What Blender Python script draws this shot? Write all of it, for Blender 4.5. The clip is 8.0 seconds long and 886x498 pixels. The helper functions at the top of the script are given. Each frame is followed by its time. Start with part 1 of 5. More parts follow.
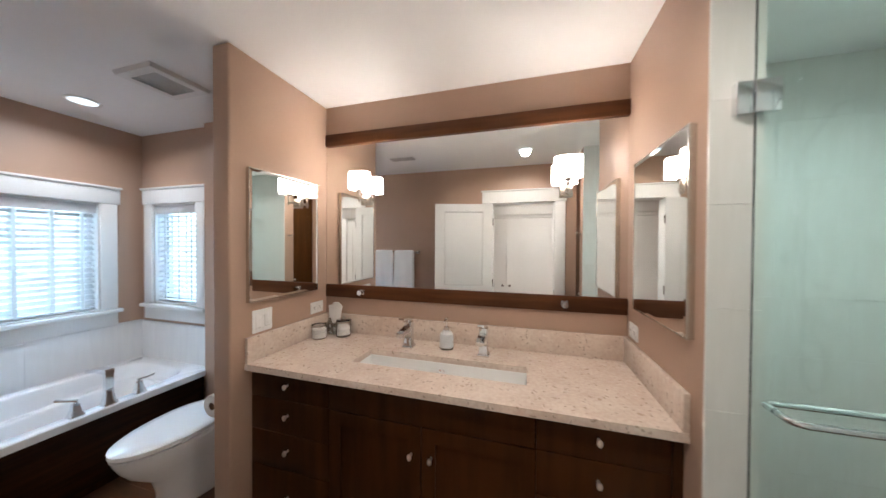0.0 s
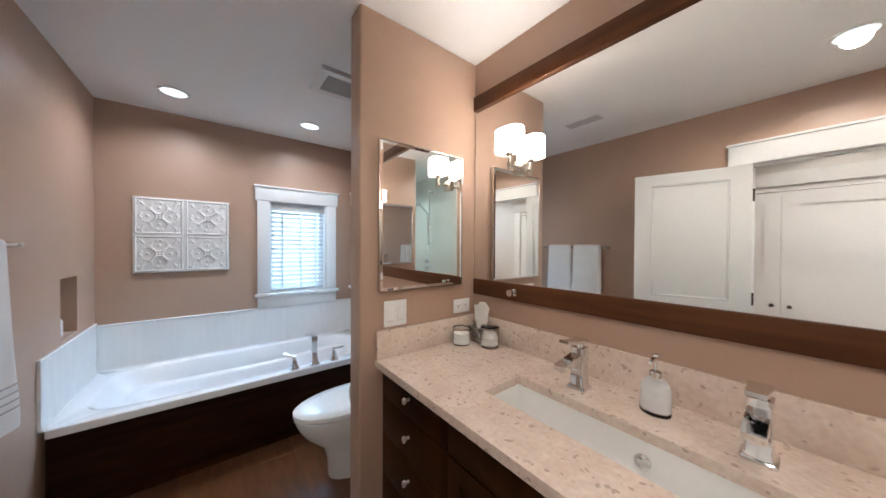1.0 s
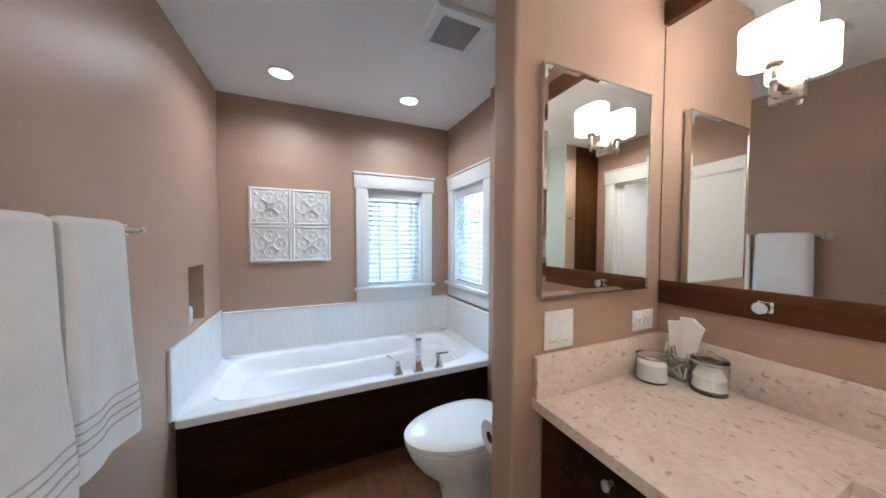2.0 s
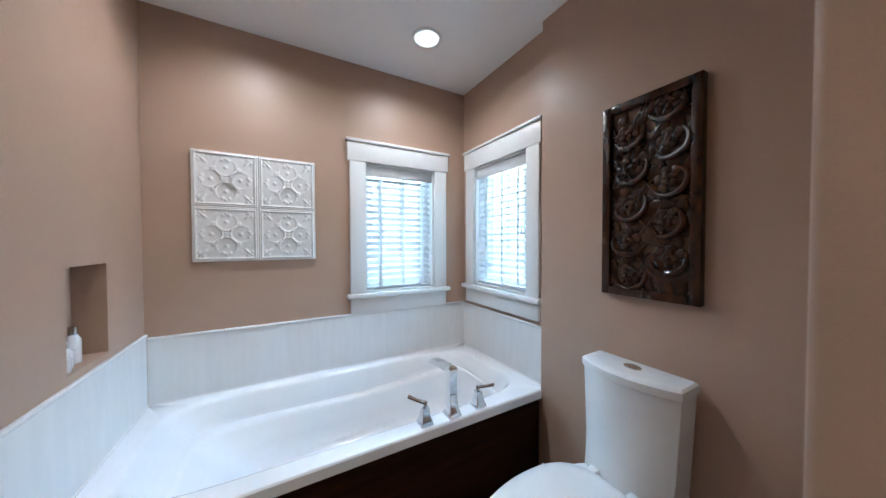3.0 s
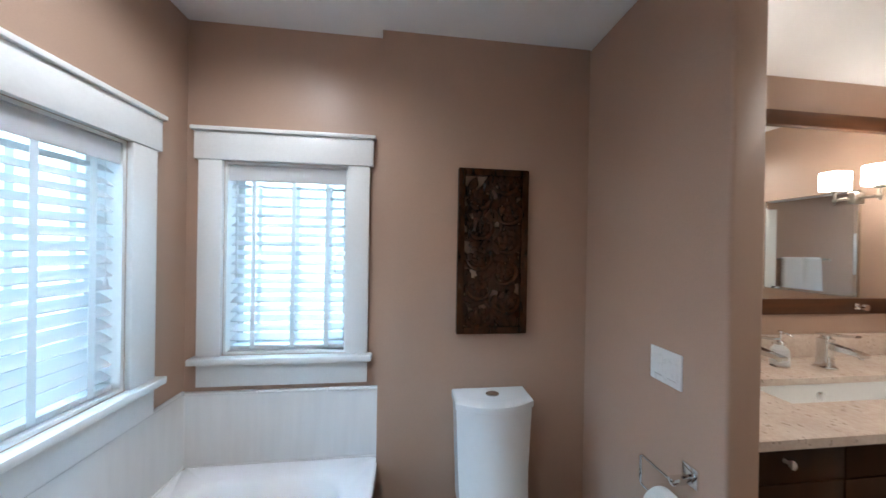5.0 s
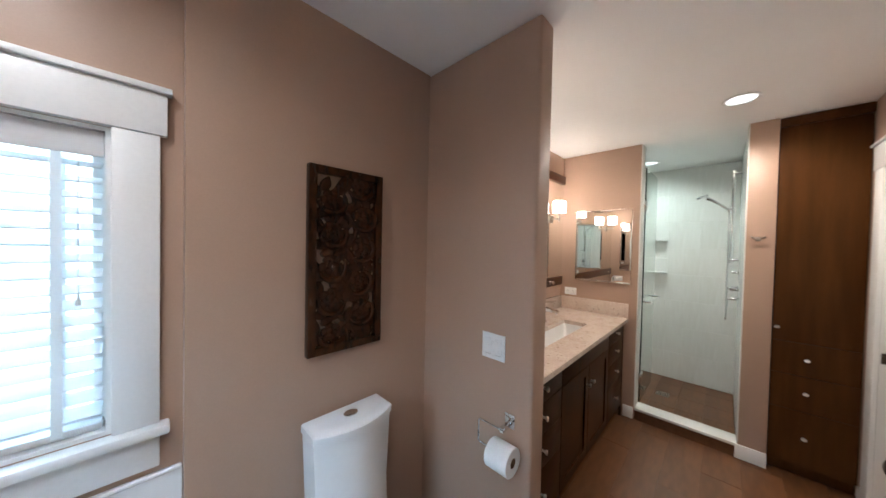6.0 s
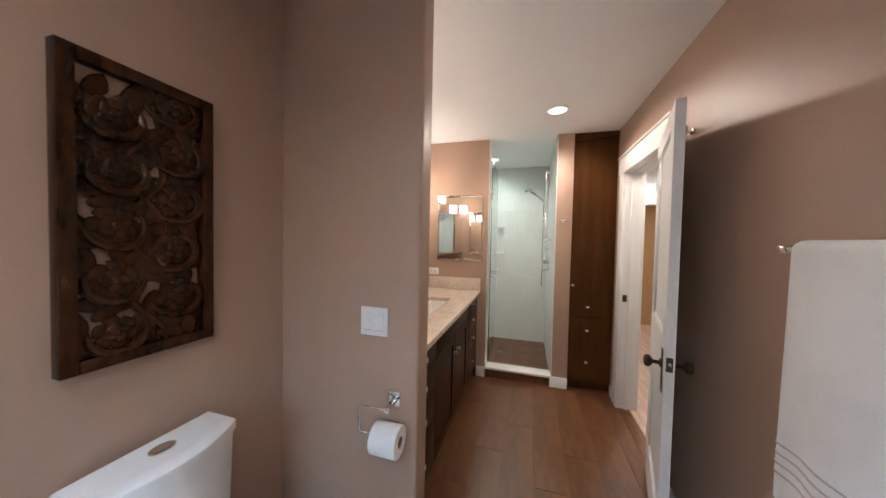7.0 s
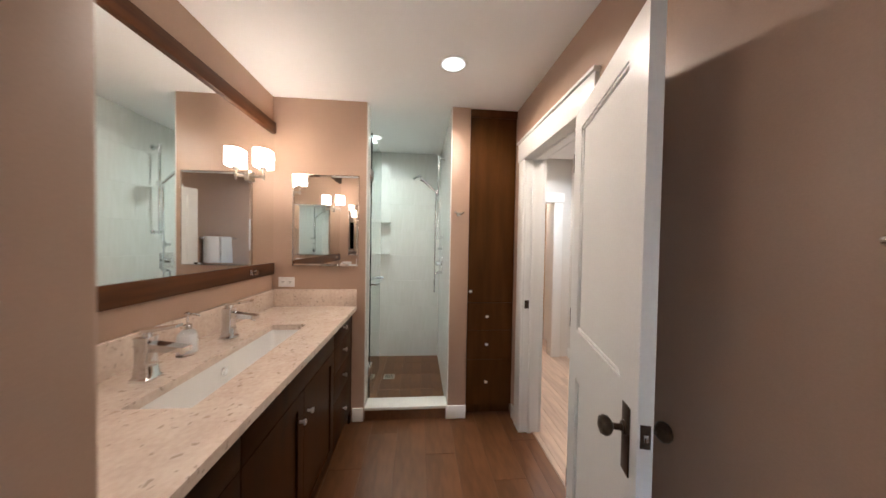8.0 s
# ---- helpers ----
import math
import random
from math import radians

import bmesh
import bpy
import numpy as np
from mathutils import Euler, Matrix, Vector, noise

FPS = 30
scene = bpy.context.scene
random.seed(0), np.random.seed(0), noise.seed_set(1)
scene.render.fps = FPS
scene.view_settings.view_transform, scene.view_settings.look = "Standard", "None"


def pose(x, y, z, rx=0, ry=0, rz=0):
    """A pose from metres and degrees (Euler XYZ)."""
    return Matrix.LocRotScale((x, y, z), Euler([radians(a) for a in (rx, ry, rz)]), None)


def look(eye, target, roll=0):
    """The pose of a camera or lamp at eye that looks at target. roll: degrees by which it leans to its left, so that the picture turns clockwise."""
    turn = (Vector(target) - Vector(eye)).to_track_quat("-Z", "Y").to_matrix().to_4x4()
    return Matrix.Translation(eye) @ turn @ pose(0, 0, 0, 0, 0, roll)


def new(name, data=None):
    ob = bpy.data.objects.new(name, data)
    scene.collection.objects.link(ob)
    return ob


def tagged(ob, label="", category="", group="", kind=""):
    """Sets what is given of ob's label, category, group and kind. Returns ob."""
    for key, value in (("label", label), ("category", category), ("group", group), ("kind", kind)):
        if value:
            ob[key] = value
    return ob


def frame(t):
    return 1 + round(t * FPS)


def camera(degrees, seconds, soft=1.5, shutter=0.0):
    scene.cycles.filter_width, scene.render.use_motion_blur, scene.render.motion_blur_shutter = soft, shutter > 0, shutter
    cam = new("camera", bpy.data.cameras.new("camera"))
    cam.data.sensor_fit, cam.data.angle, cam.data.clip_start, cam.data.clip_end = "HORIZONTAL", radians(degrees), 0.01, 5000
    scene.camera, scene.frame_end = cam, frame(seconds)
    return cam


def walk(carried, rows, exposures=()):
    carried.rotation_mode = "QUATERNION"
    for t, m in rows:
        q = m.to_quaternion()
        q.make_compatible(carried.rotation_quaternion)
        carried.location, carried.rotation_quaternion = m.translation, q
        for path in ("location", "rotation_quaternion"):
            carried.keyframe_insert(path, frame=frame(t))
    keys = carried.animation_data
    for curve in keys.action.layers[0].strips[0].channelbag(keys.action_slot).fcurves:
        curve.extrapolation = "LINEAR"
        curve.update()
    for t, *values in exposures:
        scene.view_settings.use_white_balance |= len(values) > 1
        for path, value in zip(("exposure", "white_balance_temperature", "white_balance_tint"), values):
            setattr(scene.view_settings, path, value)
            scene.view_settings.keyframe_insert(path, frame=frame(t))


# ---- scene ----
cam = camera(113.8, 8.0, soft=1.5, shutter=0.12)
PATH = [
    (0, (0.189, 0.098, 1.51), (-0.373, 2.017, 1.485), 0.3),
    (0.5, (0.17, 0.513, 1.417), (-1.066, 2.085, 1.418), 0.4),
    (1, (0.031, 0.645, 1.42), (-1.54, 1.882, 1.401), 0.3),
    (1.5, (-0.192, 0.659, 1.462), (-1.945, 1.62, 1.412), 0.2),
    (2, (-0.501, 0.609, 1.384), (-2.326, 1.424, 1.322), 0.2),
    (2.2, (-0.641, 0.599, 1.36), (-2.477, 1.392, 1.296), 0.1),
    (3.3, (-1.378, 0.554, 1.262), (-3.037, 1.671, 1.233), -0.1),
    (3.5, (-1.488, 0.564, 1.239), (-3.063, 1.796, 1.219), 0.0),
    (4, (-1.745, 0.541, 1.284), (-2.942, 2.143, 1.28), 0.1),
    (4.2, (-1.834, 0.52, 1.366), (-2.801, 2.271, 1.36), 0.4),
    (5.3, (-2.252, 0.43, 1.486), (-1.597, 2.32, 1.483), 0.9),
    (5.5, (-2.302, 0.462, 1.48), (-1.392, 2.242, 1.467), 0.9),
    (6, (-2.38, 0.593, 1.552), (-0.95, 1.992, 1.514), 1.2),
    (6.5, (-2.388, 0.7, 1.519), (-0.631, 1.655, 1.476), 1.2),
    (7, (-2.317, 0.746, 1.423), (-0.399, 1.309, 1.365), 1.2),
    (7.5, (-2.1, 0.764, 1.417), (-0.113, 0.983, 1.356), 1.1),
    (8, (-1.578, 0.739, 1.402), (0.415, 0.572, 1.362), 1.0),
]
# the camera's own exposure and white balance drift as it turns from the lamps to the windows and back
walk(cam, [(t, look(eye, target, roll)) for t, eye, target, roll in PATH], [(0, 0.06, 6350, 13), (1, 0.07, 6250, 13), (2, 0.12, 6200, 12), (3.5, 0.01, 6200, 11), (4.5, 0.01, 6200, 11), (5.5, 0.04, 6400, 12), (6.5, 0.07, 6750, 16), (8, 0.04, 6850, 17)])

# ---------------------------------------------------------------- sizes (metres)
XW, XE, YS, YN, H = -3.15, 0.70, -0.04, 1.84, 2.475    # inner faces of the room
YT = 1.785                                            # furred wall behind the toilet
PX0, PX1, PY = -1.29, -1.18, 1.136                    # partition between toilet and vanity
TUBX, RIM = -2.295, 0.497                               # tub front and rim height
SX1, SY0, SY1 = 1.94, 0.495, 2.05                     # shower
DX0, DX1, DH = -0.23, 0.49, 2.03                      # door opening
HY = -1.15                                            # far side of the hall

# ---------------------------------------------------------------- world and lights
world = bpy.data.worlds.new("sky")
scene.world = world
world.use_nodes = True
sky = world.node_tree.nodes.new("ShaderNodeTexSky")
sky.sky_type = "NISHITA"
sky.sun_disc = False
sky.sun_elevation, sky.sun_rotation = radians(48), radians(200)
bg = world.node_tree.nodes["Background"]
bg.inputs["Strength"].default_value = 0.12
world.node_tree.links.new(sky.outputs[0], bg.inputs["Color"])


def lamp(name, kind, m, energy, color, **settings):
    data = bpy.data.lights.new(name, kind)
    data.energy, data.color = energy, color
    if kind == "SPOT":
        data.spot_size, data.spot_blend, data.shadow_soft_size = radians(settings["cone"]), settings["blend"], settings["size"]
    elif kind == "AREA":
        data.shape, data.size, data.size_y = "RECTANGLE", settings["size"], settings["size_y"]
    elif kind == "SUN":
        data.angle = radians(settings["angle"])
    else:
        data.shadow_soft_size = settings["size"]
    ob = new(name, data)
    ob.matrix_world = m
    return ob


NEUTRAL = (0.90, 0.95, 1.0)
WARM, COOL, WHITE, DAY = (1.0, 0.80, 0.62), (0.38, 0.68, 1.0), (1.0, 0.92, 0.82), (0.84, 0.94, 1.0)
# hall and far_room rows: unseen fittings, added to brighten those spaces
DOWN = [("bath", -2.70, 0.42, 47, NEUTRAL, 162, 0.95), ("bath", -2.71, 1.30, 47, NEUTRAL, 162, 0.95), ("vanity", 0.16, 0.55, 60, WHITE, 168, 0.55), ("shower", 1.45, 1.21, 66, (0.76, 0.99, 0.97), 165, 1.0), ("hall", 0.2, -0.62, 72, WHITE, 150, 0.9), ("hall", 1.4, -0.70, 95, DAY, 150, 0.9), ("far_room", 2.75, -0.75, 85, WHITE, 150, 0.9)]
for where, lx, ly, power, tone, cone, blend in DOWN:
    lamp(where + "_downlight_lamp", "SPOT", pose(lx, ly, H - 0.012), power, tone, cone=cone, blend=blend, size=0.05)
# the open sky above each window, standing outside the panes
lamp("daylight_west", "AREA", look((XW - 1.5, 1.31, 2.45), (XW, 1.31, 1.40)), 165, COOL, size=1.7, size_y=0.6)
lamp("daylight_north", "AREA", look((-2.72, YN + 1.5, 2.40), (-2.72, YN, 1.40)), 160, COOL, size=1.7, size_y=0.6)


# ---------------------------------------------------------------- materials
def material(name, base, rough=0.5, metal=0.0, vary=0.06, scale=(6, 60), bump=0.0, bump_scale=None, coat=0.0, stretch=(1, 1, 1), second=None, mix=(0.4, 0.6), random_value=0.0, **extra):
    """A principled material with colour varied at two scales, gloss varied with it, and fine relief."""
    m = bpy.data.materials.new(name)
    m.use_nodes = True
    nt = m.node_tree
    p = nt.nodes["Principled BSDF"]
    p.inputs["Metallic"].default_value, p.inputs["Coat Weight"].default_value = metal, coat
    p.inputs["Coat Roughness"].default_value = 0.12
    geo = nt.nodes.new("ShaderNodeTexCoord")
    mp = nt.nodes.new("ShaderNodeMapping")
    mp.inputs["Scale"].default_value = stretch
    nt.links.new(geo.outputs["Object"], mp.inputs["Vector"])

    def noise_tex(sc, detail=4.0):
        n = nt.nodes.new("ShaderNodeTexNoise")
        n.inputs["Scale"].default_value, n.inputs["Detail"].default_value = sc, detail
        nt.links.new(mp.outputs[0], n.inputs["Vector"])
        return n
    big, fine = noise_tex(scale[0]), noise_tex(scale[1], 6.0)
    add = nt.nodes.new("ShaderNodeMath")
    add.operation = "ADD"
    nt.links.new(big.outputs["Fac"], add.inputs[0])
    nt.links.new(fine.outputs["Fac"], add.inputs[1])
    ramp = nt.nodes.new("ShaderNodeMapRange")
    ramp.inputs["From Min"].default_value, ramp.inputs["From Max"].default_value = 2 * mix[0], 2 * mix[1]
    nt.links.new(add.outputs[0], ramp.inputs["Value"])
    colour = nt.nodes.new("ShaderNodeMix")
    colour.data_type = "RGBA"
    lo = tuple(c * (1 - vary) for c in base)
    hi = second or tuple(min(1, c * (1 + vary)) for c in base)
    colour.inputs[6].default_value, colour.inputs[7].default_value = (*lo, 1), (*hi, 1)
    nt.links.new(ramp.outputs[0], colour.inputs[0])
    out = colour.outputs[2]
    if random_value:
        info = nt.nodes.new("ShaderNodeObjectInfo")
        mr = nt.nodes.new("ShaderNodeMapRange")
        mr.inputs["To Min"].default_value, mr.inputs["To Max"].default_value = 1 - random_value, 1 + random_value
        nt.links.new(info.outputs["Random"], mr.inputs["Value"])
        hsv = nt.nodes.new("ShaderNodeHueSaturation")
        nt.links.new(mr.outputs[0], hsv.inputs["Value"])
        nt.links.new(out, hsv.inputs["Color"])
        out = hsv.outputs[0]
    nt.links.new(out, p.inputs["Base Color"])
    rr = nt.nodes.new("ShaderNodeMapRange")
    rr.inputs["To Min"].default_value, rr.inputs["To Max"].default_value = max(0.02, rough * 0.88), min(1, rough * 1.12)
    nt.links.new(fine.outputs["Fac"], rr.inputs["Value"])
    nt.links.new(rr.outputs[0], p.inputs["Roughness"])
    if bump:
        b = nt.nodes.new("ShaderNodeBump")
        b.inputs["Strength"].default_value, b.inputs["Distance"].default_value = bump, 0.002
        src = noise_tex(bump_scale, 5.0) if bump_scale else fine
        nt.links.new(src.outputs["Fac"], b.inputs["Height"])
        nt.links.new(b.outputs[0], p.inputs["Normal"])
    for key, value in extra.items():
        p.inputs[key.replace("_", " ")].default_value = value
    return m


def glow(name, color, strength):
    m = bpy.data.materials.new(name)
    m.use_nodes = True
    p = m.node_tree.nodes["Principled BSDF"]
    p.inputs["Base Color"].default_value = (0.85, 0.85, 0.85, 1)
    p.inputs["Emission Color"].default_value = (*color, 1)
    p.inputs["Emission Strength"].default_value = strength
    return m


def clear_glass(name, tint, rough=0.0, ior=1.5):
    m = bpy.data.materials.new(name)
    m.use_nodes = True
    p = m.node_tree.nodes["Principled BSDF"]
    p.inputs["Base Color"].default_value = (*tint, 1)
    p.inputs["Roughness"].default_value, p.inputs["IOR"].default_value = rough, ior
    p.inputs["Transmission Weight"].default_value = 1.0
    return m


M_WALL = material("taupe_wall_paint", (0.434, 0.291, 0.212), 0.43, vary=0.03, scale=(2.5, 220), bump=0.10, bump_scale=260)
M_CEIL = material("ceiling_paint", (0.88, 0.88, 0.87), 0.75, vary=0.02, scale=(2, 200), bump=0.08, bump_scale=200)
M_WHITE = material("white_trim_paint", (0.80, 0.80, 0.78), 0.32, vary=0.02, scale=(3, 90), bump=0.04, bump_scale=70)
M_HALLWALL = material("hall_wall_paint", (0.72, 0.70, 0.66), 0.6, vary=0.02, scale=(2, 150), bump=0.06)
M_OCHRE = material("ochre_wall_paint", (0.52, 0.30, 0.14), 0.6, vary=0.04, scale=(2, 150), bump=0.06)
M_DARK = material("espresso_wood", (0.029, 0.0093, 0.0022), 0.40, vary=0.25, scale=(2, 16), stretch=(1.0, 1.0, 0.12), bump=0.08, coat=0.0, second=(0.050, 0.0168, 0.0042), Specular_IOR_Level=0.12)
M_DARKH = material("espresso_wood_level_grain", (0.020, 0.0062, 0.0018), 0.40, vary=0.30, scale=(3, 26), stretch=(0.10, 0.10, 1.2), bump=0.08, coat=0.0, second=(0.034, 0.0110, 0.0032), Specular_IOR_Level=0.10)
M_RAIL = material("walnut_rail", (0.074, 0.0250, 0.0085), 0.42, vary=0.25, scale=(3, 26), stretch=(0.10, 1.0, 1.2), bump=0.06, second=(0.104, 0.0365, 0.0125), Specular_IOR_Level=0.2)
M_FLOOR = material("brown_plank_tile", (0.112, 0.0435, 0.0160), 0.36, vary=0.15, scale=(3.5, 30), stretch=(0.22, 1.0, 1.0), bump=0.16, second=(0.148, 0.060, 0.0245), random_value=0.045)
M_GROUT = material("brown_grout", (0.095, 0.052, 0.030), 0.85, vary=0.15, scale=(10, 120), bump=0.2)
M_HALLFLOOR = material("oak_floor", (0.46, 0.335, 0.255), 0.38, vary=0.15, scale=(3, 30), stretch=(0.15, 1, 1), bump=0.06, random_value=0.10)
M_TILE = material("cream_linear_tile", (0.70, 0.69, 0.65), 0.24, vary=0.02, scale=(4, 40), stretch=(1, 1, 0.12), bump=0.02, random_value=0.006, second=(0.73, 0.722, 0.69))
M_TUBTILE = material("white_linear_tile", (0.785, 0.78, 0.765), 0.24, vary=0.012, scale=(4, 34), stretch=(1, 1, 0.10), bump=0.02, random_value=0.01, second=(0.82, 0.815, 0.80))
M_TILEGROUT = material("pale_grout", (0.70, 0.69, 0.655), 0.85, vary=0.08, scale=(9, 120), bump=0.15)
M_TUB = material("white_acrylic", (0.84, 0.85, 0.86), 0.12, vary=0.01, scale=(2, 30), coat=0.4)
M_CERAMIC = material("white_ceramic", (0.82, 0.82, 0.80), 0.10, vary=0.012, scale=(3, 40), coat=0.4)
M_CHROME = material("polished_chrome", (0.78, 0.79, 0.80), 0.07, metal=1.0, vary=0.02, scale=(5, 60))
M_NICKEL = material("brushed_nickel", (0.62, 0.59, 0.54), 0.24, metal=1.0, vary=0.05, scale=(5, 90))
M_SCONCE = material("warm_brushed_nickel", (0.46, 0.41, 0.35), 0.28, metal=1.0, vary=0.06, scale=(6, 90))
M_KNOB = material("satin_chrome_knob", (0.86, 0.85, 0.83), 0.30, metal=0.9, vary=0.03, scale=(9, 90))
M_BRONZE = material("oil_rubbed_bronze", (0.075, 0.050, 0.034), 0.32, metal=0.85, vary=0.30, scale=(12, 70), bump=0.1)
M_MIRROR = material("silvered_mirror", (0.93, 0.94, 0.93), 0.005, metal=1.0, vary=0.004, scale=(2, 10))
M_GLASS = clear_glass("shower_glass", (0.90, 0.985, 0.955))
M_PANE = clear_glass("window_pane", (0.97, 0.99, 0.99))
M_JAR = clear_glass("clear_jar_glass", (0.97, 0.97, 0.96))
M_BLIND = material("white_blind_slat", (0.69, 0.69, 0.69), 0.45, vary=0.02, scale=(4, 60), bump=0.05, stretch=(0.2, 1, 1), Subsurface_Weight=0.0)


def translucent(m, share):
    """Let part of the light through a thin white slat."""
    nt = m.node_tree
    out = [n for n in nt.nodes if n.type == "OUTPUT_MATERIAL"][0]
    t = nt.nodes.new("ShaderNodeBsdfTranslucent")
    t.inputs["Color"].default_value = (0.85, 0.88, 0.88, 1)
    mx = nt.nodes.new("ShaderNodeMixShader")
    mx.inputs[0].default_value = share
    nt.links.new(nt.nodes["Principled BSDF"].outputs[0], mx.inputs[1])
    nt.links.new(t.outputs[0], mx.inputs[2])
    nt.links.new(mx.outputs[0], out.inputs["Surface"])


translucent(M_BLIND, 0.05)
M_TAPE = material("white_ladder_tape", (0.82, 0.83, 0.82), 0.7, vary=0.03, scale=(9, 200), bump=0.2)
translucent(M_TAPE, 0.28)
M_TOWEL = material("white_terry_towel", (0.80, 0.79, 0.78), 0.95, vary=0.04, scale=(8, 380), bump=0.9, bump_scale=520)
M_STRIPE = material("grey_towel_stripe", (0.50, 0.47, 0.455), 0.95, vary=0.08, scale=(8, 300), bump=0.6)
M_PAPER = material("white_paper", (0.82, 0.81, 0.79), 0.9, vary=0.03, scale=(8, 120), bump=0.2)
M_TIN = material("white_pressed_tin", (0.74, 0.73, 0.70), 0.38, vary=0.06, scale=(7, 80), bump=0.10, second=(0.80, 0.79, 0.77))
M_CARVE = material("carved_dark_wood", (0.022, 0.0058, 0.0011), 0.26, vary=0.4, scale=(6, 50), stretch=(1, 1, 0.3), bump=0.12, second=(0.048, 0.0142, 0.0030), Specular_IOR_Level=0.30)
M_PEWTER = material("dark_pewter", (0.52, 0.49, 0.45), 0.20, metal=1.0, vary=0.12, scale=(9, 90))
M_WALNUT = material("brown_walnut", (0.066, 0.0235, 0.0056), 0.45, vary=0.1, scale=(2, 16), stretch=(1.0, 1.0, 0.12), bump=0.06, second=(0.088, 0.0330, 0.0085), Specular_IOR_Level=0.10)
M_PLATE = material("white_switch_plastic", (0.80, 0.80, 0.79), 0.28, vary=0.01, scale=(4, 60))
M_GREY = material("grey_vent_grille", (0.50, 0.49, 0.47), 0.6, vary=0.06, scale=(6, 80))
# near-black colour for the shade inside openings; also the candle wick's own black
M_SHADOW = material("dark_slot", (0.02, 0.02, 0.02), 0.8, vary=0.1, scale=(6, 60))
M_SOAP = material("white_soap_bottle", (0.80, 0.80, 0.80), 0.22, vary=0.02, scale=(4, 40), coat=0.3)
M_COTTON = material("cotton_wool", (0.82, 0.80, 0.76), 0.95, vary=0.05, scale=(20, 200), bump=0.9, bump_scale=120)
M_BROWNWAX = material("brown_card_core", (0.20, 0.13, 0.08), 0.9, vary=0.1, scale=(10, 90))
M_SKYCARD = glow("bright_sky", (0.66, 0.94, 1.0), 2.1)
M_LENS = glow("downlight_lens", (0.80, 0.96, 1.0), 1.6)
M_SHADE = glow("lit_opal_shade", (1.0, 0.91, 0.81), 24.0)


def quartz():
    """Beige engineered stone: fine mottling with scattered grey and rust chips."""
    m = material("beige_quartz", (0.66, 0.525, 0.435), 0.17, vary=0.05, scale=(9, 60), coat=0.15, second=(0.72, 0.61, 0.52))
    nt = m.node_tree
    p = nt.nodes["Principled BSDF"]
    base = p.inputs["Base Color"].links[0].from_socket
    coord = [n for n in nt.nodes if n.type == "TEX_COORD"][0]
    warp = nt.nodes.new("ShaderNodeTexNoise")
    warp.inputs["Scale"].default_value = 30
    nt.links.new(coord.outputs["Object"], warp.inputs["Vector"])
    mixv = nt.nodes.new("ShaderNodeMix")
    mixv.data_type = "VECTOR"
    mixv.inputs[0].default_value = 0.045
    nt.links.new(coord.outputs["Object"], mixv.inputs[4])
    nt.links.new(warp.outputs["Color"], mixv.inputs[5])
    for sc, cut, tone in ((44, 0.22, (0.25, 0.18, 0.125)), (27, 0.17, (0.36, 0.25, 0.17)), (32, 0.22, (0.74, 0.66, 0.58)), (60, 0.25, (0.30, 0.22, 0.16))):
        v = nt.nodes.new("ShaderNodeTexVoronoi")
        v.inputs["Scale"].default_value = sc
        nt.links.new(mixv.outputs[1], v.inputs["Vector"])
        # keep only some cells, by their random colour
        sep = nt.nodes.new("ShaderNodeSeparateColor")
        nt.links.new(v.outputs["Color"], sep.inputs[0])
        pick = nt.nodes.new("ShaderNodeMath")
        pick.operation = "GREATER_THAN"
        pick.inputs[1].default_value = 0.87
        nt.links.new(sep.outputs[0], pick.inputs[0])
        near = nt.nodes.new("ShaderNodeMapRange")
        near.inputs["From Min"].default_value, near.inputs["From Max"].default_value = cut + 0.10, cut
        nt.links.new(v.outputs["Distance"], near.inputs["Value"])
        f = nt.nodes.new("ShaderNodeMath")
        f.operation = "MULTIPLY"
        nt.links.new(pick.outputs[0], f.inputs[0])
        nt.links.new(near.outputs[0], f.inputs[1])
        f2 = nt.nodes.new("ShaderNodeMath")
        f2.operation = "MULTIPLY"
        f2.inputs[1].default_value = 0.55
        nt.links.new(f.outputs[0], f2.inputs[0])
        mx = nt.nodes.new("ShaderNodeMix")
        mx.data_type = "RGBA"
        mx.inputs[7].default_value = (*tone, 1)
        nt.links.new(f2.outputs[0], mx.inputs[0])
        nt.links.new(base, mx.inputs[6])
        base = mx.outputs[2]
    nt.links.new(base, p.inputs["Base Color"])
    return m


M_QUARTZ = quartz()


# ---------------------------------------------------------------- mesh helpers
def box(bm, x0, x1, y0, y1, z0, z1, bevel=0.0, seg=2):
    g = bmesh.ops.create_cube(bm, size=1.0, matrix=Matrix.LocRotScale(((x0 + x1) / 2, (y0 + y1) / 2, (z0 + z1) / 2), None, (abs(x1 - x0), abs(y1 - y0), abs(z1 - z0))))
    if bevel:
        es = list({e for v in g["verts"] for e in v.link_edges})
        bmesh.ops.bevel(bm, geom=es, offset=bevel, segments=seg, affect="EDGES", profile=0.5)
    return bm


def boxm(*a, **k):
    return box(bmesh.new(), *a, **k)


def rod(bm, a, b, r0, r1=None, n=14):
    a, b = Vector(a), Vector(b)
    d = b - a
    m = Matrix.Translation((a + b) / 2) @ d.to_track_quat("Z", "Y").to_matrix().to_4x4()
    bmesh.ops.create_cone(bm, cap_ends=True, segments=n, radius1=r0, radius2=r0 if r1 is None else r1, depth=d.length, matrix=m)
    return bm


def rodm(*a, **k):
    return rod(bmesh.new(), *a, **k)


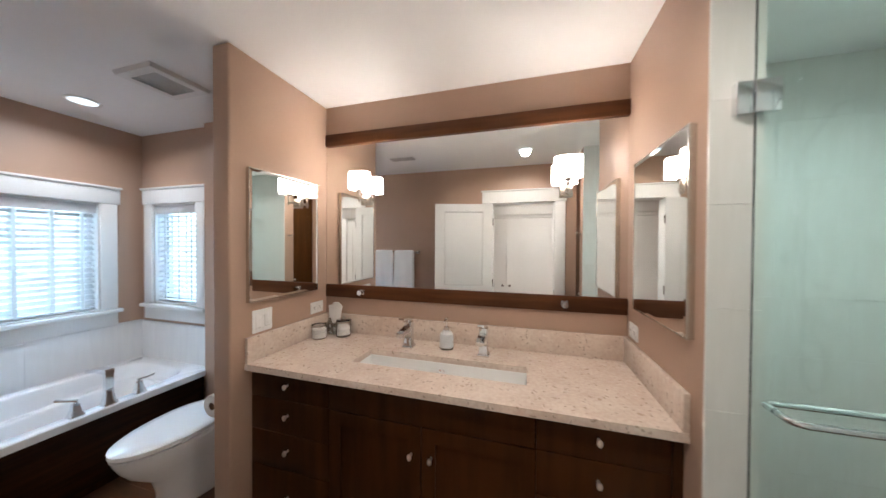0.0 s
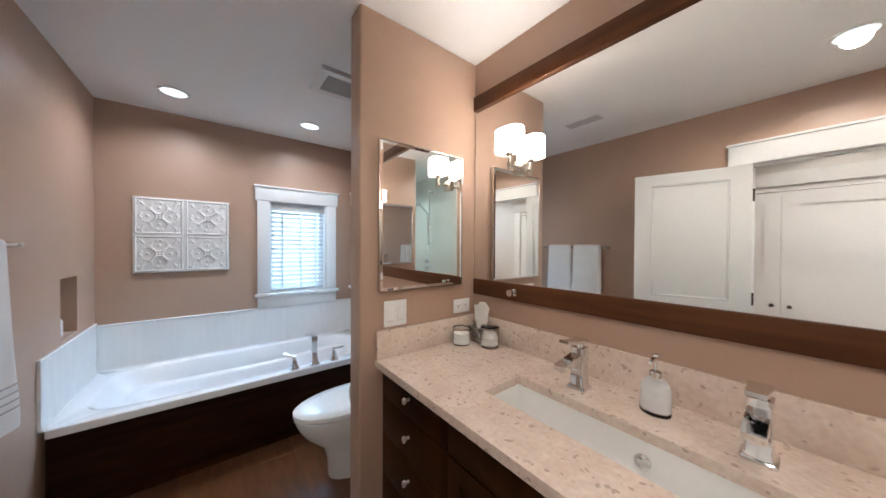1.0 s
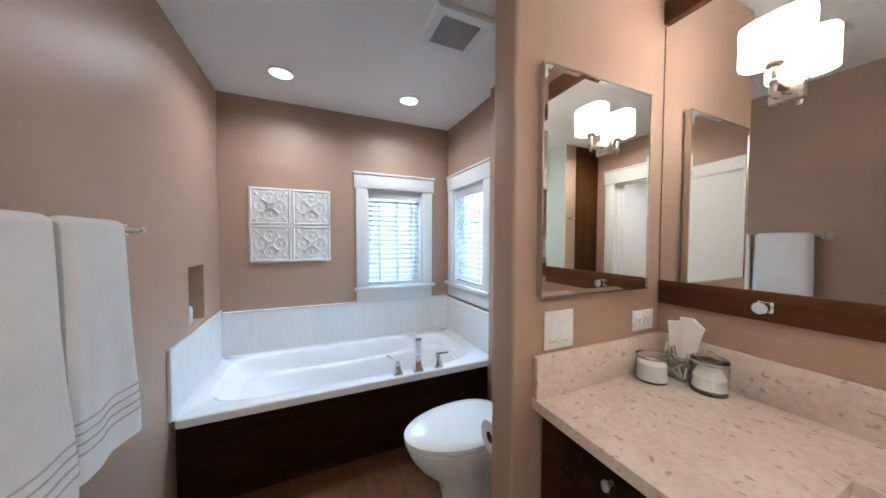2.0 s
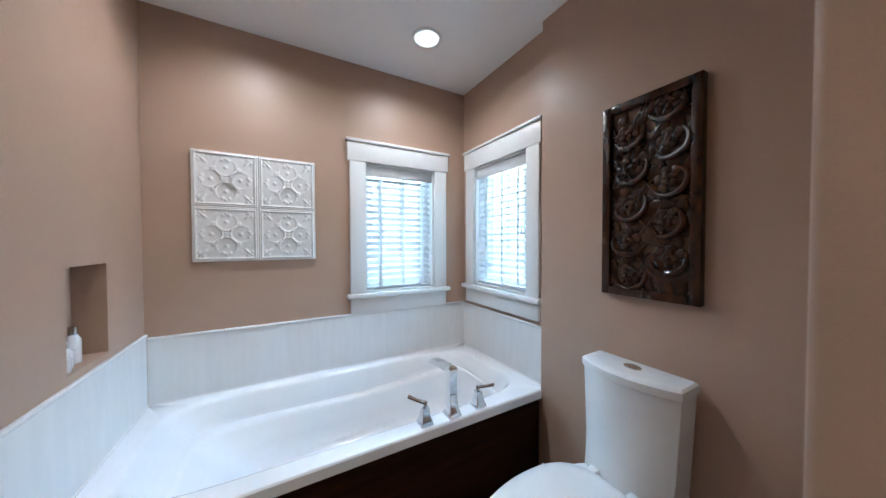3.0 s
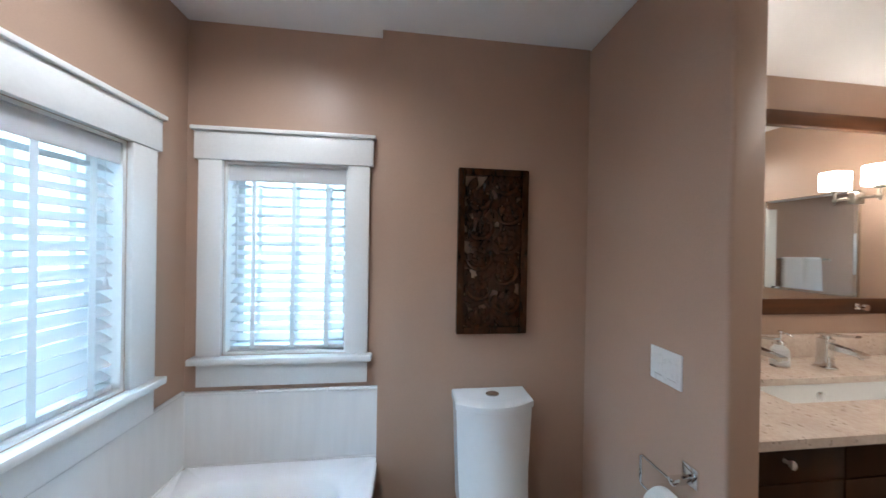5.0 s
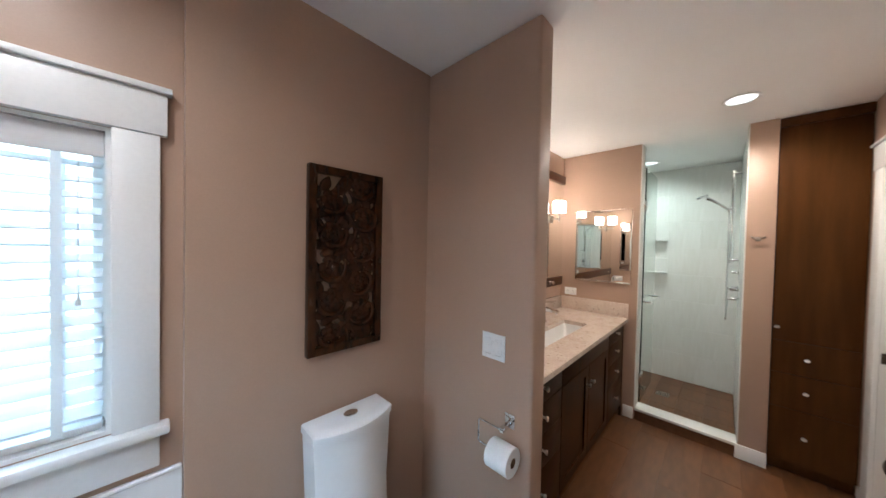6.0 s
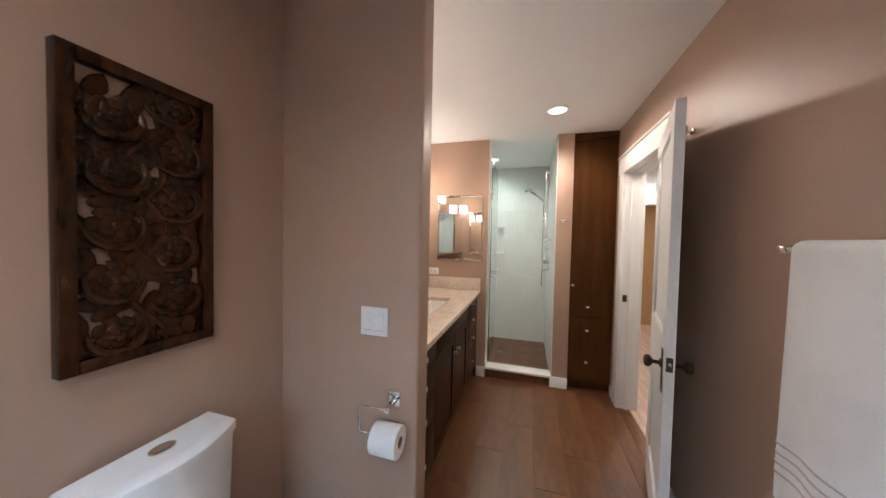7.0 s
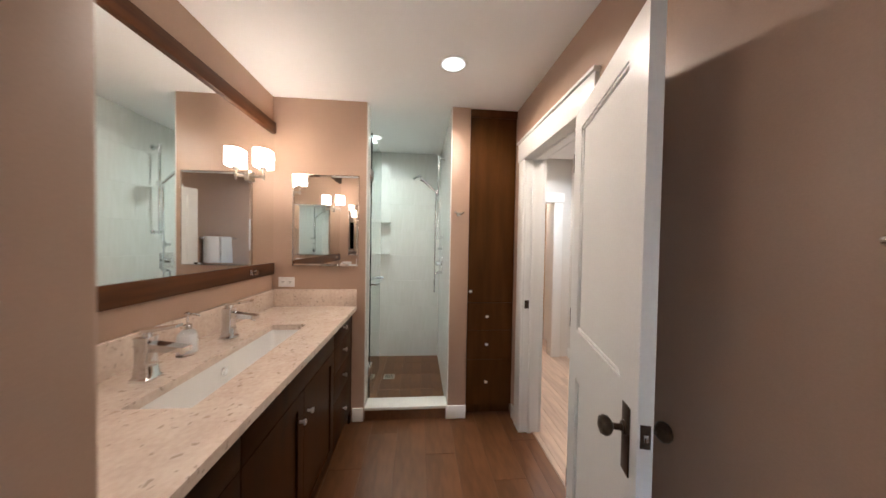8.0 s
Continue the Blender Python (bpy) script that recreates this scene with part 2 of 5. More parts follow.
def loft(bm, rings, cap0=False, cap1=False, closed=True):
    vs = [[bm.verts.new(p) for p in r] for r in rings]
    n = len(rings[0])
    for a, b in zip(vs, vs[1:]):
        for i in range(n if closed else n - 1):
            j = (i + 1) % n
            bm.faces.new((a[i], a[j], b[j], b[i]))
    if cap0:
        bm.faces.new(vs[0][::-1])
    if cap1:
        bm.faces.new(vs[-1])
    return bm


def lathe(profile, x=0, y=0, z=0, n=24, sx=1.0, sy=1.0, cap0=True, cap1=True):
    rings = [[(x + r * sx * math.cos(2 * math.pi * i / n), y + r * sy * math.sin(2 * math.pi * i / n), z + h) for i in range(n)] for r, h in profile]
    return loft(bmesh.new(), rings, cap0, cap1)


def oval(cx, cy, a, b, z, power=2.0, n=48):
    out = []
    for i in range(n):
        t = 2 * math.pi * i / n
        c, s = math.cos(t), math.sin(t)
        out.append((cx + a * math.copysign(abs(c) ** (2 / power), c), cy + b * math.copysign(abs(s) ** (2 / power), s), z))
    return out


def tube(bm, pts, r, n=10, cap=True):
    """A round tube along the points."""
    pts = [Vector(p) for p in pts]
    rings = []
    up = Vector((0, 0, 1))
    for i, p in enumerate(pts):
        d = (pts[min(i + 1, len(pts) - 1)] - pts[max(i - 1, 0)]).normalized()
        side = d.cross(up)
        if side.length < 1e-3:
            side = Vector((1, 0, 0))
        side.normalize()
        up2 = side.cross(d).normalized()
        up = up2
        rr = r[i] if isinstance(r, (list, tuple)) else r
        rings.append([p + rr * (math.cos(2 * math.pi * k / n) * side + math.sin(2 * math.pi * k / n) * up2) for k in range(n)])
    return loft(bm, rings, cap, cap)


def strip(bm, pts, width_vec, thick_vec):
    """A flat bar of given half width and half thickness swept along the points."""
    w, k = Vector(width_vec), Vector(thick_vec)
    rings = []
    for i, p in enumerate(pts):
        p = Vector(p)
        kk = k[i] if isinstance(k, list) else k
        rings.append([p - w - kk, p + w - kk, p + w + kk, p - w + kk])
    return loft(bm, rings, True, True)


def merge(bm, other):
    me = bpy.data.meshes.new("joined")
    other.to_mesh(me)
    other.free()
    bm.from_mesh(me)
    bpy.data.meshes.remove(me)
    return bm


def smooth_by_angle(bm, deg=38):
    bmesh.ops.recalc_face_normals(bm, faces=bm.faces)
    lim = radians(deg)
    for f in bm.faces:
        f.smooth = True
    for e in bm.edges:
        if len(e.link_faces) == 2 and e.calc_face_angle(0.0) > lim:
            e.smooth = False


def part(name, bm, mat, parent=None, label="", kind=""):
    smooth_by_angle(bm)
    me = bpy.data.meshes.new(name)
    bm.to_mesh(me)
    bm.free()
    me.materials.append(mat)
    ob = new(name, me)
    if parent:
        ob.parent = parent
    return tagged(ob, label, kind=kind)


def thing(name, label, category, at=(0, 0, 0), group="", kind=""):
    ob = new(name)
    ob.location = at
    ob.empty_display_size = 0.05
    return tagged(ob, label, category, group, kind)


def move(bm, m):
    bmesh.ops.transform(bm, matrix=m, verts=bm.verts)
    return bm


def panel(axis, u0, u1, z0, z1, d0, d1, holes=()):
    """A wall along the axis 'x' or 'y', from d0 to d1 in thickness, with holes (u0, u1, z0, z1) cut right through."""
    us = sorted({u0, u1, *[h[0] for h in holes], *[h[1] for h in holes]})
    zs = sorted({z0, z1, *[h[2] for h in holes], *[h[3] for h in holes]})
    us, zs = [u for u in us if u0 <= u <= u1], [z for z in zs if z0 <= z <= z1]

    def solid(i, j):
        if not (0 <= i < len(us) - 1 and 0 <= j < len(zs) - 1):
            return False
        u, z = (us[i] + us[i + 1]) / 2, (zs[j] + zs[j + 1]) / 2
        return not any(h[0] < u < h[1] and h[2] < z < h[3] for h in holes)
    bm = bmesh.new()

    def P(u, d, z):
        return (u, d, z) if axis == "x" else (d, u, z)

    def quad(*ps):
        bm.faces.new([bm.verts.new(P(*p)) for p in ps])
    for i in range(len(us) - 1):
        for j in range(len(zs) - 1):
            if not solid(i, j):
                continue
            a, b, c, d = us[i], us[i + 1], zs[j], zs[j + 1]
            quad((a, d0, c), (b, d0, c), (b, d0, d), (a, d0, d))
            quad((a, d1, c), (a, d1, d), (b, d1, d), (b, d1, c))
            if not solid(i - 1, j):
                quad((a, d0, c), (a, d0, d), (a, d1, d), (a, d1, c))
            if not solid(i + 1, j):
                quad((b, d0, c), (b, d1, c), (b, d1, d), (b, d0, d))
            if not solid(i, j - 1):
                quad((a, d0, c), (a, d1, c), (b, d1, c), (b, d0, c))
            if not solid(i, j + 1):
                quad((a, d0, d), (b, d0, d), (b, d1, d), (a, d1, d))
    bmesh.ops.remove_doubles(bm, verts=bm.verts, dist=1e-5)
    return bm


def structure(name, bm, mat, label="", category=""):
    return tagged(part(name, bm, mat), label, category, kind="structure")


# ---------------------------------------------------------------- large structure
T = 0.13
WIN1 = (1.047, 1.567, 0.965, 1.838)          # west window opening: y0, y1, z0, z1
WIN2 = (-2.993, -2.452, 0.985, 1.858)        # north window opening: x0, x1, z0, z1
NICHE = (-2.815, -2.565, 0.878, 1.224)
wall_west = structure("wall_west", panel("y", YS - T, YN + T, 0, H, XW - T, XW, [WIN1]), M_WALL, "taupe painted bathroom wall behind the tub")
wall_north = structure("wall_north", panel("x", XW, XE - 0.0005, 0, H, YN, YN + T, [WIN2]), M_WALL, "taupe painted wall with a window and vanity mirror")
structure("wall_toilet", boxm(-2.30, PX0, YT, YN - 0.001, 0, H), M_WALL, "taupe painted furred wall behind the toilet")
structure("wall_partition", boxm(PX0, PX1, PY, YN - 0.001, 0, H, bevel=0.012, seg=4), M_WALL, "taupe painted partition between toilet and vanity")
wall_south = structure("wall_south", panel("x", XW, SX1, 0, H, YS - T, YS, [(DX0 - 0.02, DX1 + 0.02, 0, DH + 0.02), NICHE]), M_WALL, "taupe painted wall with the doorway and towel bar")
structure("niche_back", boxm(NICHE[0] - 0.03, NICHE[1] + 0.03, YS - T - 0.02, YS - T + 0.035, NICHE[2] - 0.03, NICHE[3] + 0.03), M_WALL, "taupe back of the tub niche")
structure("wall_east", boxm(XE, XE + 0.12, 1.15, SY1, 0, H, bevel=0.002), M_WALL, "taupe painted wall beside the vanity")
structure("wall_stub", boxm(XE, XE + 0.12, 0.345, 0.488, 0, H, bevel=0.002), M_WALL, "narrow taupe wall between shower and tall cabinet")
structure("ceiling", boxm(XW - T, SX1 + T, HY - 0.6, SY1 + 0.1, H, H + 0.1), M_CEIL, "white painted ceiling")
# shower enclosure behind the tiles
structure("wall_shower_north", boxm(XE + 0.12, SX1 + T, SY1, SY1 + 0.1, 0, H), M_TILEGROUT, "shower wall")
structure("wall_shower_east", panel("y", YS, SY1, 0, H, SX1, SX1 + T, [(1.08, 1.40, 1.43, 1.64)]), M_TILEGROUT, "shower end wall")
structure("wall_shower_south", boxm(XE + 0.12, SX1, 0.352, SY0 - 0.01, 0, H), M_TILEGROUT, "shower side wall")
# hall
structure("wall_hall_south", panel("x", -1.6, 2.6, 0, H, HY - T, HY, [(-0.93, 0.66, 0, 2.0)]), M_HALLWALL, "white hall wall round the closet doors")
structure("wall_hall_west", boxm(-1.6 - T, -1.6, HY - T, YS - T, 0, H), M_HALLWALL, "white hall end wall")
structure("wall_hall_east", panel("y", HY - T, YS - T, 0, H, 1.90, 2.0, [(-0.93, -0.25, 0, 1.93)]), M_HALLWALL, "white hall wall with an open doorway")
structure("wall_far_room", boxm(3.6, 3.7, HY - 1.0, YS + 0.8, 0, H), M_OCHRE, "ochre painted wall of the room beyond")
structure("wall_far_room_side", boxm(2.0, 3.6, -0.05, 0.05, 0, H), M_OCHRE, "ochre painted side wall of the room beyond")
structure("ceiling_far_room", boxm(SX1 + T, 3.7, HY - 1.0, 0.6, H, H + 0.1), M_CEIL, "white ceiling of the room beyond")
structure("wall_far_room_back", boxm(2.0, 3.7, HY - 1.1, HY - 1.0, 0, H), M_OCHRE, "ochre back wall of the room beyond")

floor = structure("floor", boxm(XW - T, SX1 + T, YS - 0.09, SY1 + 0.1, -0.12, -0.003), M_GROUT, "brown wood-look plank tile floor")
hall_floor = structure("hall_floor", boxm(-1.8, 3.7, HY - 1.1, YS - 0.092, -0.12, -0.002), M_HALLFLOOR, "honey oak floor in the hall")


# plain bright sky seen beyond the panes
structure("backdrop", boxm(XW - 2.62, XW - 2.6, -2.5, 5.0, -2.0, 5.5), M_SKYCARD, "bright sky beyond the windows")
structure("backdrop", boxm(-6.5, 1.0, YN + 2.6, YN + 2.62, -2.0, 5.5), M_SKYCARD, "bright sky beyond the windows")


# baseboards: board with a rounded top
def baseboard(x0, x1, y0, y1, h=0.105):
    return structure("baseboard", boxm(x0, x1, y0, y1, 0.0, h, bevel=0.004), M_WHITE, "white painted baseboard")


baseboard(TUBX + 0.002, -0.97, YS, YS + 0.014)
baseboard(-0.97, DX0 - 0.118, YS, YS + 0.0142)
baseboard(DX1 + 0.118, XE - 0.003, YS, YS + 0.014)
baseboard(XE - 0.014, XE, 1.152, 1.235)
baseboard(XE - 0.014, XE, 0.345, 0.505)
baseboard(-2.285, PX0, YT - 0.014, YT)
baseboard(PX0 - 0.014, PX0, PY, YT - 0.014)
baseboard(PX0 - 0.014, PX1 + 0.0, PY - 0.014, PY)

# ---------------------------------------------------------------- door casing, jambs, door
door_1 = thing("door_1", "open white two-panel door with bronze knobs", "door", (DX0, YS, 0), kind="structure")
casing = thing("trim", "white painted door casing with a capped head", "trim", kind="structure")
for x0, x1, y0, y1 in ((DX0 - 0.115, DX0, YS, YS + 0.02), (DX1, DX1 + 0.115, YS, YS + 0.02), (DX0 - 0.115, DX0, YS - T - 0.02, YS - T), (DX1, DX1 + 0.115, YS - T - 0.02, YS - T)):
    part("casing_board", boxm(x0, x1, y0, y1, 0, DH, bevel=0.003), M_WHITE, casing)
for y0, y1 in ((YS, YS + 0.024), (YS - T - 0.024, YS - T)):
    part("head_casing", boxm(DX0 - 0.128, DX1 + 0.128, y0, y1, DH + 0.0005, DH + 0.14, bevel=0.003), M_WHITE, casing)
    part("cap", boxm(DX0 - 0.138, DX1 + 0.138, y0 - (0.01 if y0 < YS else 0), y1 + (0.012 if y0 == YS else 0), DH + 0.1405, DH + 0.158, bevel=0.004), M_WHITE, casing)
part("jamb", boxm(DX0 - 0.019, DX0 - 0.0005, YS - T, YS, 0, DH, bevel=0.002), M_WHITE, casing)
jamb_e = part("jamb", boxm(DX1 + 0.0005, DX1 + 0.019, YS - T, YS, 0, DH, bevel=0.002), M_WHITE, casing)
part("jamb", boxm(DX0 - 0.019, DX1 + 0.019, YS - T, YS, DH + 0.001, DH + 0.019, bevel=0.002), M_WHITE, casing)
part("stop", boxm(DX1 - 0.012, DX1, YS - 0.075, YS - 0.045, 0, DH - 0.002, bevel=0.002), M_WHITE, casing)
part("stop", boxm(DX0, DX1, YS - 0.075, YS - 0.045, DH - 0.013, DH, bevel=0.002), M_WHITE, casing)
part("strike_plate", boxm(DX1 - 0.002, DX1 + 0.001, YS - 0.038, YS - 0.006, 0.93, 0.99, bevel=0.0008), M_BRONZE, casing, "dark bronze strike plate")
DOOR_TURN = 164.2                             # the leaf stands nearly back against the wall
DW, DTH, DZ = 0.706, 0.036, 2.02


def door_leaf():
    """Two-panel leaf in its own frame: hinge line at x = 0, leaf along +x, thickness along +y."""
    st, rail_m, rail_b = 0.115, (0.805, 1.022), 0.22
    holes = [(st, DW - st, rail_b, rail_m[0]), (st, DW - st, rail_m[1], DZ - 0.09)]
    leaf = part("leaf", panel("x", 0, DW, 0.012, DZ, 0, DTH, holes), M_WHITE, door_1)
    for a, b, c, d in holes:
        sunk = bmesh.new()
        box(sunk, a - 0.004, b + 0.004, 0.011, DTH - 0.011, c - 0.004, d + 0.004)
        part("door_panel", sunk, M_WHITE, leaf)
        mould = bmesh.new()
        for y0, y1 in ((0.003, 0.0112), (DTH - 0.0112, DTH - 0.003)):
            for q in ((a, b, c, c + 0.014), (a, b, d - 0.014, d), (a, a + 0.014, c + 0.014, d - 0.014), (b - 0.014, b, c + 0.014, d - 0.014)):
                box(mould, q[0], q[1], y0, y1, q[2], q[3], bevel=0.0038, seg=1)
        part("moulding", mould, M_WHITE, leaf)
    part("latch_plate", boxm(DW - 0.001, DW + 0.0015, 0.006, DTH - 0.006, 0.895, 0.955), M_BRONZE, door_1, "dark bronze latch plate")
    part("latch_bolt", boxm(DW, DW + 0.009, 0.012, DTH - 0.012, 0.915, 0.935, bevel=0.003), M_NICKEL, door_1)
    for y, s in ((DTH, 1), (0, -1)):
        plate = part("escutcheon", boxm(DW - 0.085, DW - 0.04, y, y + s * 0.004, 0.785, 0.972, bevel=0.0015), M_BRONZE, door_1, "tall dark bronze escutcheon")
        knob = lathe([(0.012, 0.0), (0.012, 0.006), (0.0085, 0.012), (0.0085, 0.030), (0.016, 0.034), (0.025, 0.042), (0.027, 0.052), (0.022, 0.062), (0.008, 0.067)], n=24)
        move(knob, Matrix.Translation((DW - 0.0625, y + s * 0.004, 0.908)) @ Matrix.Rotation(radians(-90 * s), 4, "X"))
        part("knob", knob, M_BRONZE, door_1, "dark bronze round door knob")
        rose = lathe([(0.019, 0.0), (0.019, 0.004), (0.014, 0.008)], n=24)
        move(rose, Matrix.Translation((DW - 0.0625, y + s * 0.004, 0.908)) @ Matrix.Rotation(radians(-90 * s), 4, "X"))
        part("rose", rose, M_BRONZE, door_1)
    for z in (0.25, 1.05, 1.80):
        hinge = rodm((-0.006, DTH + 0.004 - DTH, z - 0.045), (-0.006, DTH + 0.004 - DTH, z + 0.045), 0.006)
        part("hinge", hinge, M_BRONZE, door_1)


door_leaf()
door_1.matrix_world = pose(DX0 + 0.004, YS + 0.032, 0, 0, 0, DOOR_TURN)


# ---------------------------------------------------------------- windows with blinds
def window(name, label, width, height, zsill):
    """A cased window in its own frame: opening from x = 0 to width, wall face at y = 0, room towards -y."""
    w = thing(name, label, "window", kind="structure")
    c, top = 0.098, 0.125
    part("window_frame", boxm(-c, 0, -0.022, 0, zsill, zsill + height, bevel=0.003), M_WHITE, w)
    part("window_frame", boxm(width, width + c, -0.022, 0, zsill, zsill + height, bevel=0.003), M_WHITE, w)
    part("head_casing", boxm(-c - 0.016, width + c + 0.016, -0.026, 0, zsill + height + 0.0005, zsill + height + top, bevel=0.003), M_WHITE, w)
    part("cap", boxm(-c - 0.026, width + c + 0.026, -0.038, 0, zsill + height + top, zsill + height + top + 0.018, bevel=0.004), M_WHITE, w)
    part("window_sill", boxm(-c - 0.022, width + c + 0.022, -0.05, 0.0, zsill - 0.030, zsill - 0.0005, bevel=0.006), M_WHITE, w)
    part("apron", boxm(-c, width + c, -0.020, 0, zsill - 0.135, zsill - 0.0305, bevel=0.003), M_WHITE, w)
    liner = panel("x", 0.0005, width - 0.0005, zsill + 0.0005, zsill + height - 0.0005, 0.0, T, [(0.012, width - 0.012, zsill + 0.012, zsill + height - 0.012)])
    part("jamb_liner", liner, M_WHITE, w)
    s0, s1 = 0.012, 0.042
    sash = panel("x", s0, width - s0, zsill + s0, zsill + height - s0, 0.085, 0.118, [(s1, width - s1, zsill + s1, zsill + height - s1)])
    sash = part("sash", sash, M_WHITE, w)
    pane = part("pane", boxm(s1 - 0.004, width - s1 + 0.004, 0.098, 0.103, zsill + s1 - 0.004, zsill + height - s1 + 0.004), M_PANE, w)
    pane.visible_shadow = False
    part("sash_lock", boxm(width - 0.075, width - 0.05, 0.068, 0.086, zsill + 0.055, zsill + 0.075, bevel=0.003), M_NICKEL, w)
    return w


def blind(label, width, height, zsill, tilt):
    """A slatted blind in the same frame as the window."""
    b = thing("window_blind", label, "blind", (0, 0, 0), group="window blinds")
    part("valance", boxm(0.014, width - 0.014, 0.006, 0.014, zsill + height - 0.085, zsill + height - 0.014, bevel=0.002), M_BLIND, b)
    part("head_rail", boxm(0.018, width - 0.018, 0.018, 0.062, zsill + height - 0.06, zsill + height - 0.014, bevel=0.002), M_BLIND, b)
    pitch, n = 0.0437, int((height - 0.115) / 0.0437)
    top = zsill + height - 0.105
    for k in range(n):
        s = bmesh.new()
        rings = [[(x, y, 0.0022 * (1 - (y / 0.025) ** 2) + dz) for y, dz in ((-0.025, -0.0012), (0, -0.0012), (0.025, -0.0012), (0.025, 0.0012), (0, 0.0012), (-0.025, 0.0012))] for x in (0.020, width - 0.020)]
        loft(s, rings, True, True)
        wob = 0.8 * math.sin(k * 2.3)
        move(s, Matrix.Translation((0, 0.040, top - k * pitch)) @ Matrix.Rotation(radians(tilt + wob), 4, "X"))
        part("slat", s, M_BLIND, b)
    zb = top - n * pitch
    part("bottom_rail", boxm(0.020, width - 0.020, 0.018, 0.062, zb - 0.010, zb + 0.010, bevel=0.003), M_BLIND, b)
    for f in (0.22, 0.54, 0.82):
        x = f * width
        tape = bmesh.new()
        box(tape, x - 0.010, x + 0.010, 0.0105, 0.0115, zb, top + 0.02)
        box(tape, x - 0.010, x + 0.010, 0.0675, 0.0685, zb, top + 0.02)
        part("ladder_tape", tape, M_TAPE, b)
    wand = rodm((0.05, 0.004, top - 0.42), (0.045, 0.010, top + 0.03), 0.003, n=8)
    part("wand", wand, M_BLIND, b)
    cord = rodm((width - 0.06, 0.005, top - 0.36), (width - 0.06, 0.010, top + 0.03), 0.0013, n=6)
    merge(cord, lathe([(0.002, 0.03), (0.006, 0.01), (0.006, 0.0)], width - 0.06, 0.005, top - 0.39, n=8))
    part("cord", cord, M_BLIND, b)
    return b


w1, h1, w2, h2 = WIN1[1] - WIN1[0], WIN1[3] - WIN1[2], WIN2[1] - WIN2[0], WIN2[3] - WIN2[2]
m1, m2 = pose(XW, WIN1[0], 0, 0, 0, 90), pose(WIN2[0], YN, 0)
window("window_1", "white cased window over the tub with tilted blind", w1, h1, WIN1[2]).matrix_world = m1
window("window_2", "white cased window at the tub's end, bright daylight", w2, h2, WIN2[2]).matrix_world = m2
blind("white wood blind with half open slats", w1, h1, WIN1[2], 35).matrix_world = m1
blind("white wood blind with half open slats, backlit", w2, h2, WIN2[2], 25).matrix_world = m2


# ---------------------------------------------------------------- tub
TY0, TY1 = YS + 0.012, YN - 0.012
tub = thing("bathtub", "white acrylic drop-in bathtub in a tiled alcove", "bathtub", ((XW + TUBX) / 2, (TY0 + TY1) / 2, 0))


def local(bm, ob):
    return move(bm, Matrix.Translation(-ob.location))


cx, cy = (XW + 0.012 + TUBX) / 2, (TY0 + TY1) / 2
ha, hb = (TUBX - XW - 0.012) / 2, (TY1 - TY0) / 2


def basin_ring(z, a, b, power, dy, rise):
    """One level of the basin; rise lifts it towards both ends, so that ledges sweep up there."""
    return [(x, y, z + rise * (1.0 if y > cy else 0.45) * abs((y - cy) / hb) ** 2.0) for x, y, _ in oval(cx - 0.012, cy + dy, a, b, z, power, 96)]


rings = [oval(cx, cy, ha, hb, RIM - 0.045, 60, 96), oval(cx, cy, ha, hb, RIM - 0.006, 60, 96), oval(cx, cy, ha - 0.006, hb - 0.006, RIM, 60, 96),
         basin_ring(RIM, ha - 0.070, hb - 0.078, 6.0, 0, 0), basin_ring(RIM - 0.005, ha - 0.081, hb - 0.090, 6.0, 0, 0), basin_ring(RIM - 0.018, ha - 0.090, hb - 0.102, 6.0, 0, 0),
         basin_ring(RIM - 0.120, ha - 0.104, hb - 0.150, 6.0, 0.01, 0.075), basin_ring(RIM - 0.142, ha - 0.108, hb - 0.165, 6.0, 0.015, 0.085), basin_ring(RIM - 0.147, ha - 0.114, hb - 0.172, 6.0, 0.02, 0.085),
         basin_ring(RIM - 0.151, ha - 0.134, hb - 0.188, 5.6, 0.025, 0.085), basin_ring(RIM - 0.157, ha - 0.141, hb - 0.194, 5.4, 0.028, 0.083), basin_ring(RIM - 0.170, ha - 0.147, hb - 0.203, 5.2, 0.03, 0.078),
         basin_ring(RIM - 0.270, ha - 0.170, hb - 0.29, 4.8, 0.06, 0.03), basin_ring(RIM - 0.345, ha - 0.19, hb - 0.36, 3.6, 0.09, 0.0), basin_ring(RIM - 0.372, ha - 0.22, hb - 0.42, 3.4, 0.10, 0.0), basin_ring(RIM - 0.380, ha - 0.27, hb - 0.50, 3.2, 0.10, 0.0)]
part("shell", local(loft(bmesh.new(), rings, False, True), tub), M_TUB, tub)
caulk = boxm(XW + 0.0102, XW + 0.0165, TY0, TY1, RIM - 0.004, RIM + 0.004, bevel=0.0015)
box(caulk, XW + 0.012, -2.304, YN - 0.0165, YN - 0.0102, RIM - 0.004, RIM + 0.004, bevel=0.0015)
box(caulk, XW + 0.012, TUBX - 0.002, YS + 0.0102, YS + 0.0165, RIM - 0.004, RIM + 0.004, bevel=0.0015)
box(caulk, XW + 0.0102, XW + 0.0135, YN - 0.0135, YN - 0.0102, RIM, 0.812, bevel=0.001)
part("caulk", local(caulk, tub), M_TUBTILE, tub, "white caulk bead along the tiles")
over = lathe([(0.032, 0), (0.032, 0.006), (0.026, 0.011), (0.006, 0.013)], n=24)
move(over, Matrix.Translation((cx, TY1 - 0.135, RIM - 0.095)) @ Matrix.Rotation(radians(78), 4, "X"))
part("overflow_cap", local(over, tub), M_CHROME, tub, "round chrome overflow cap")
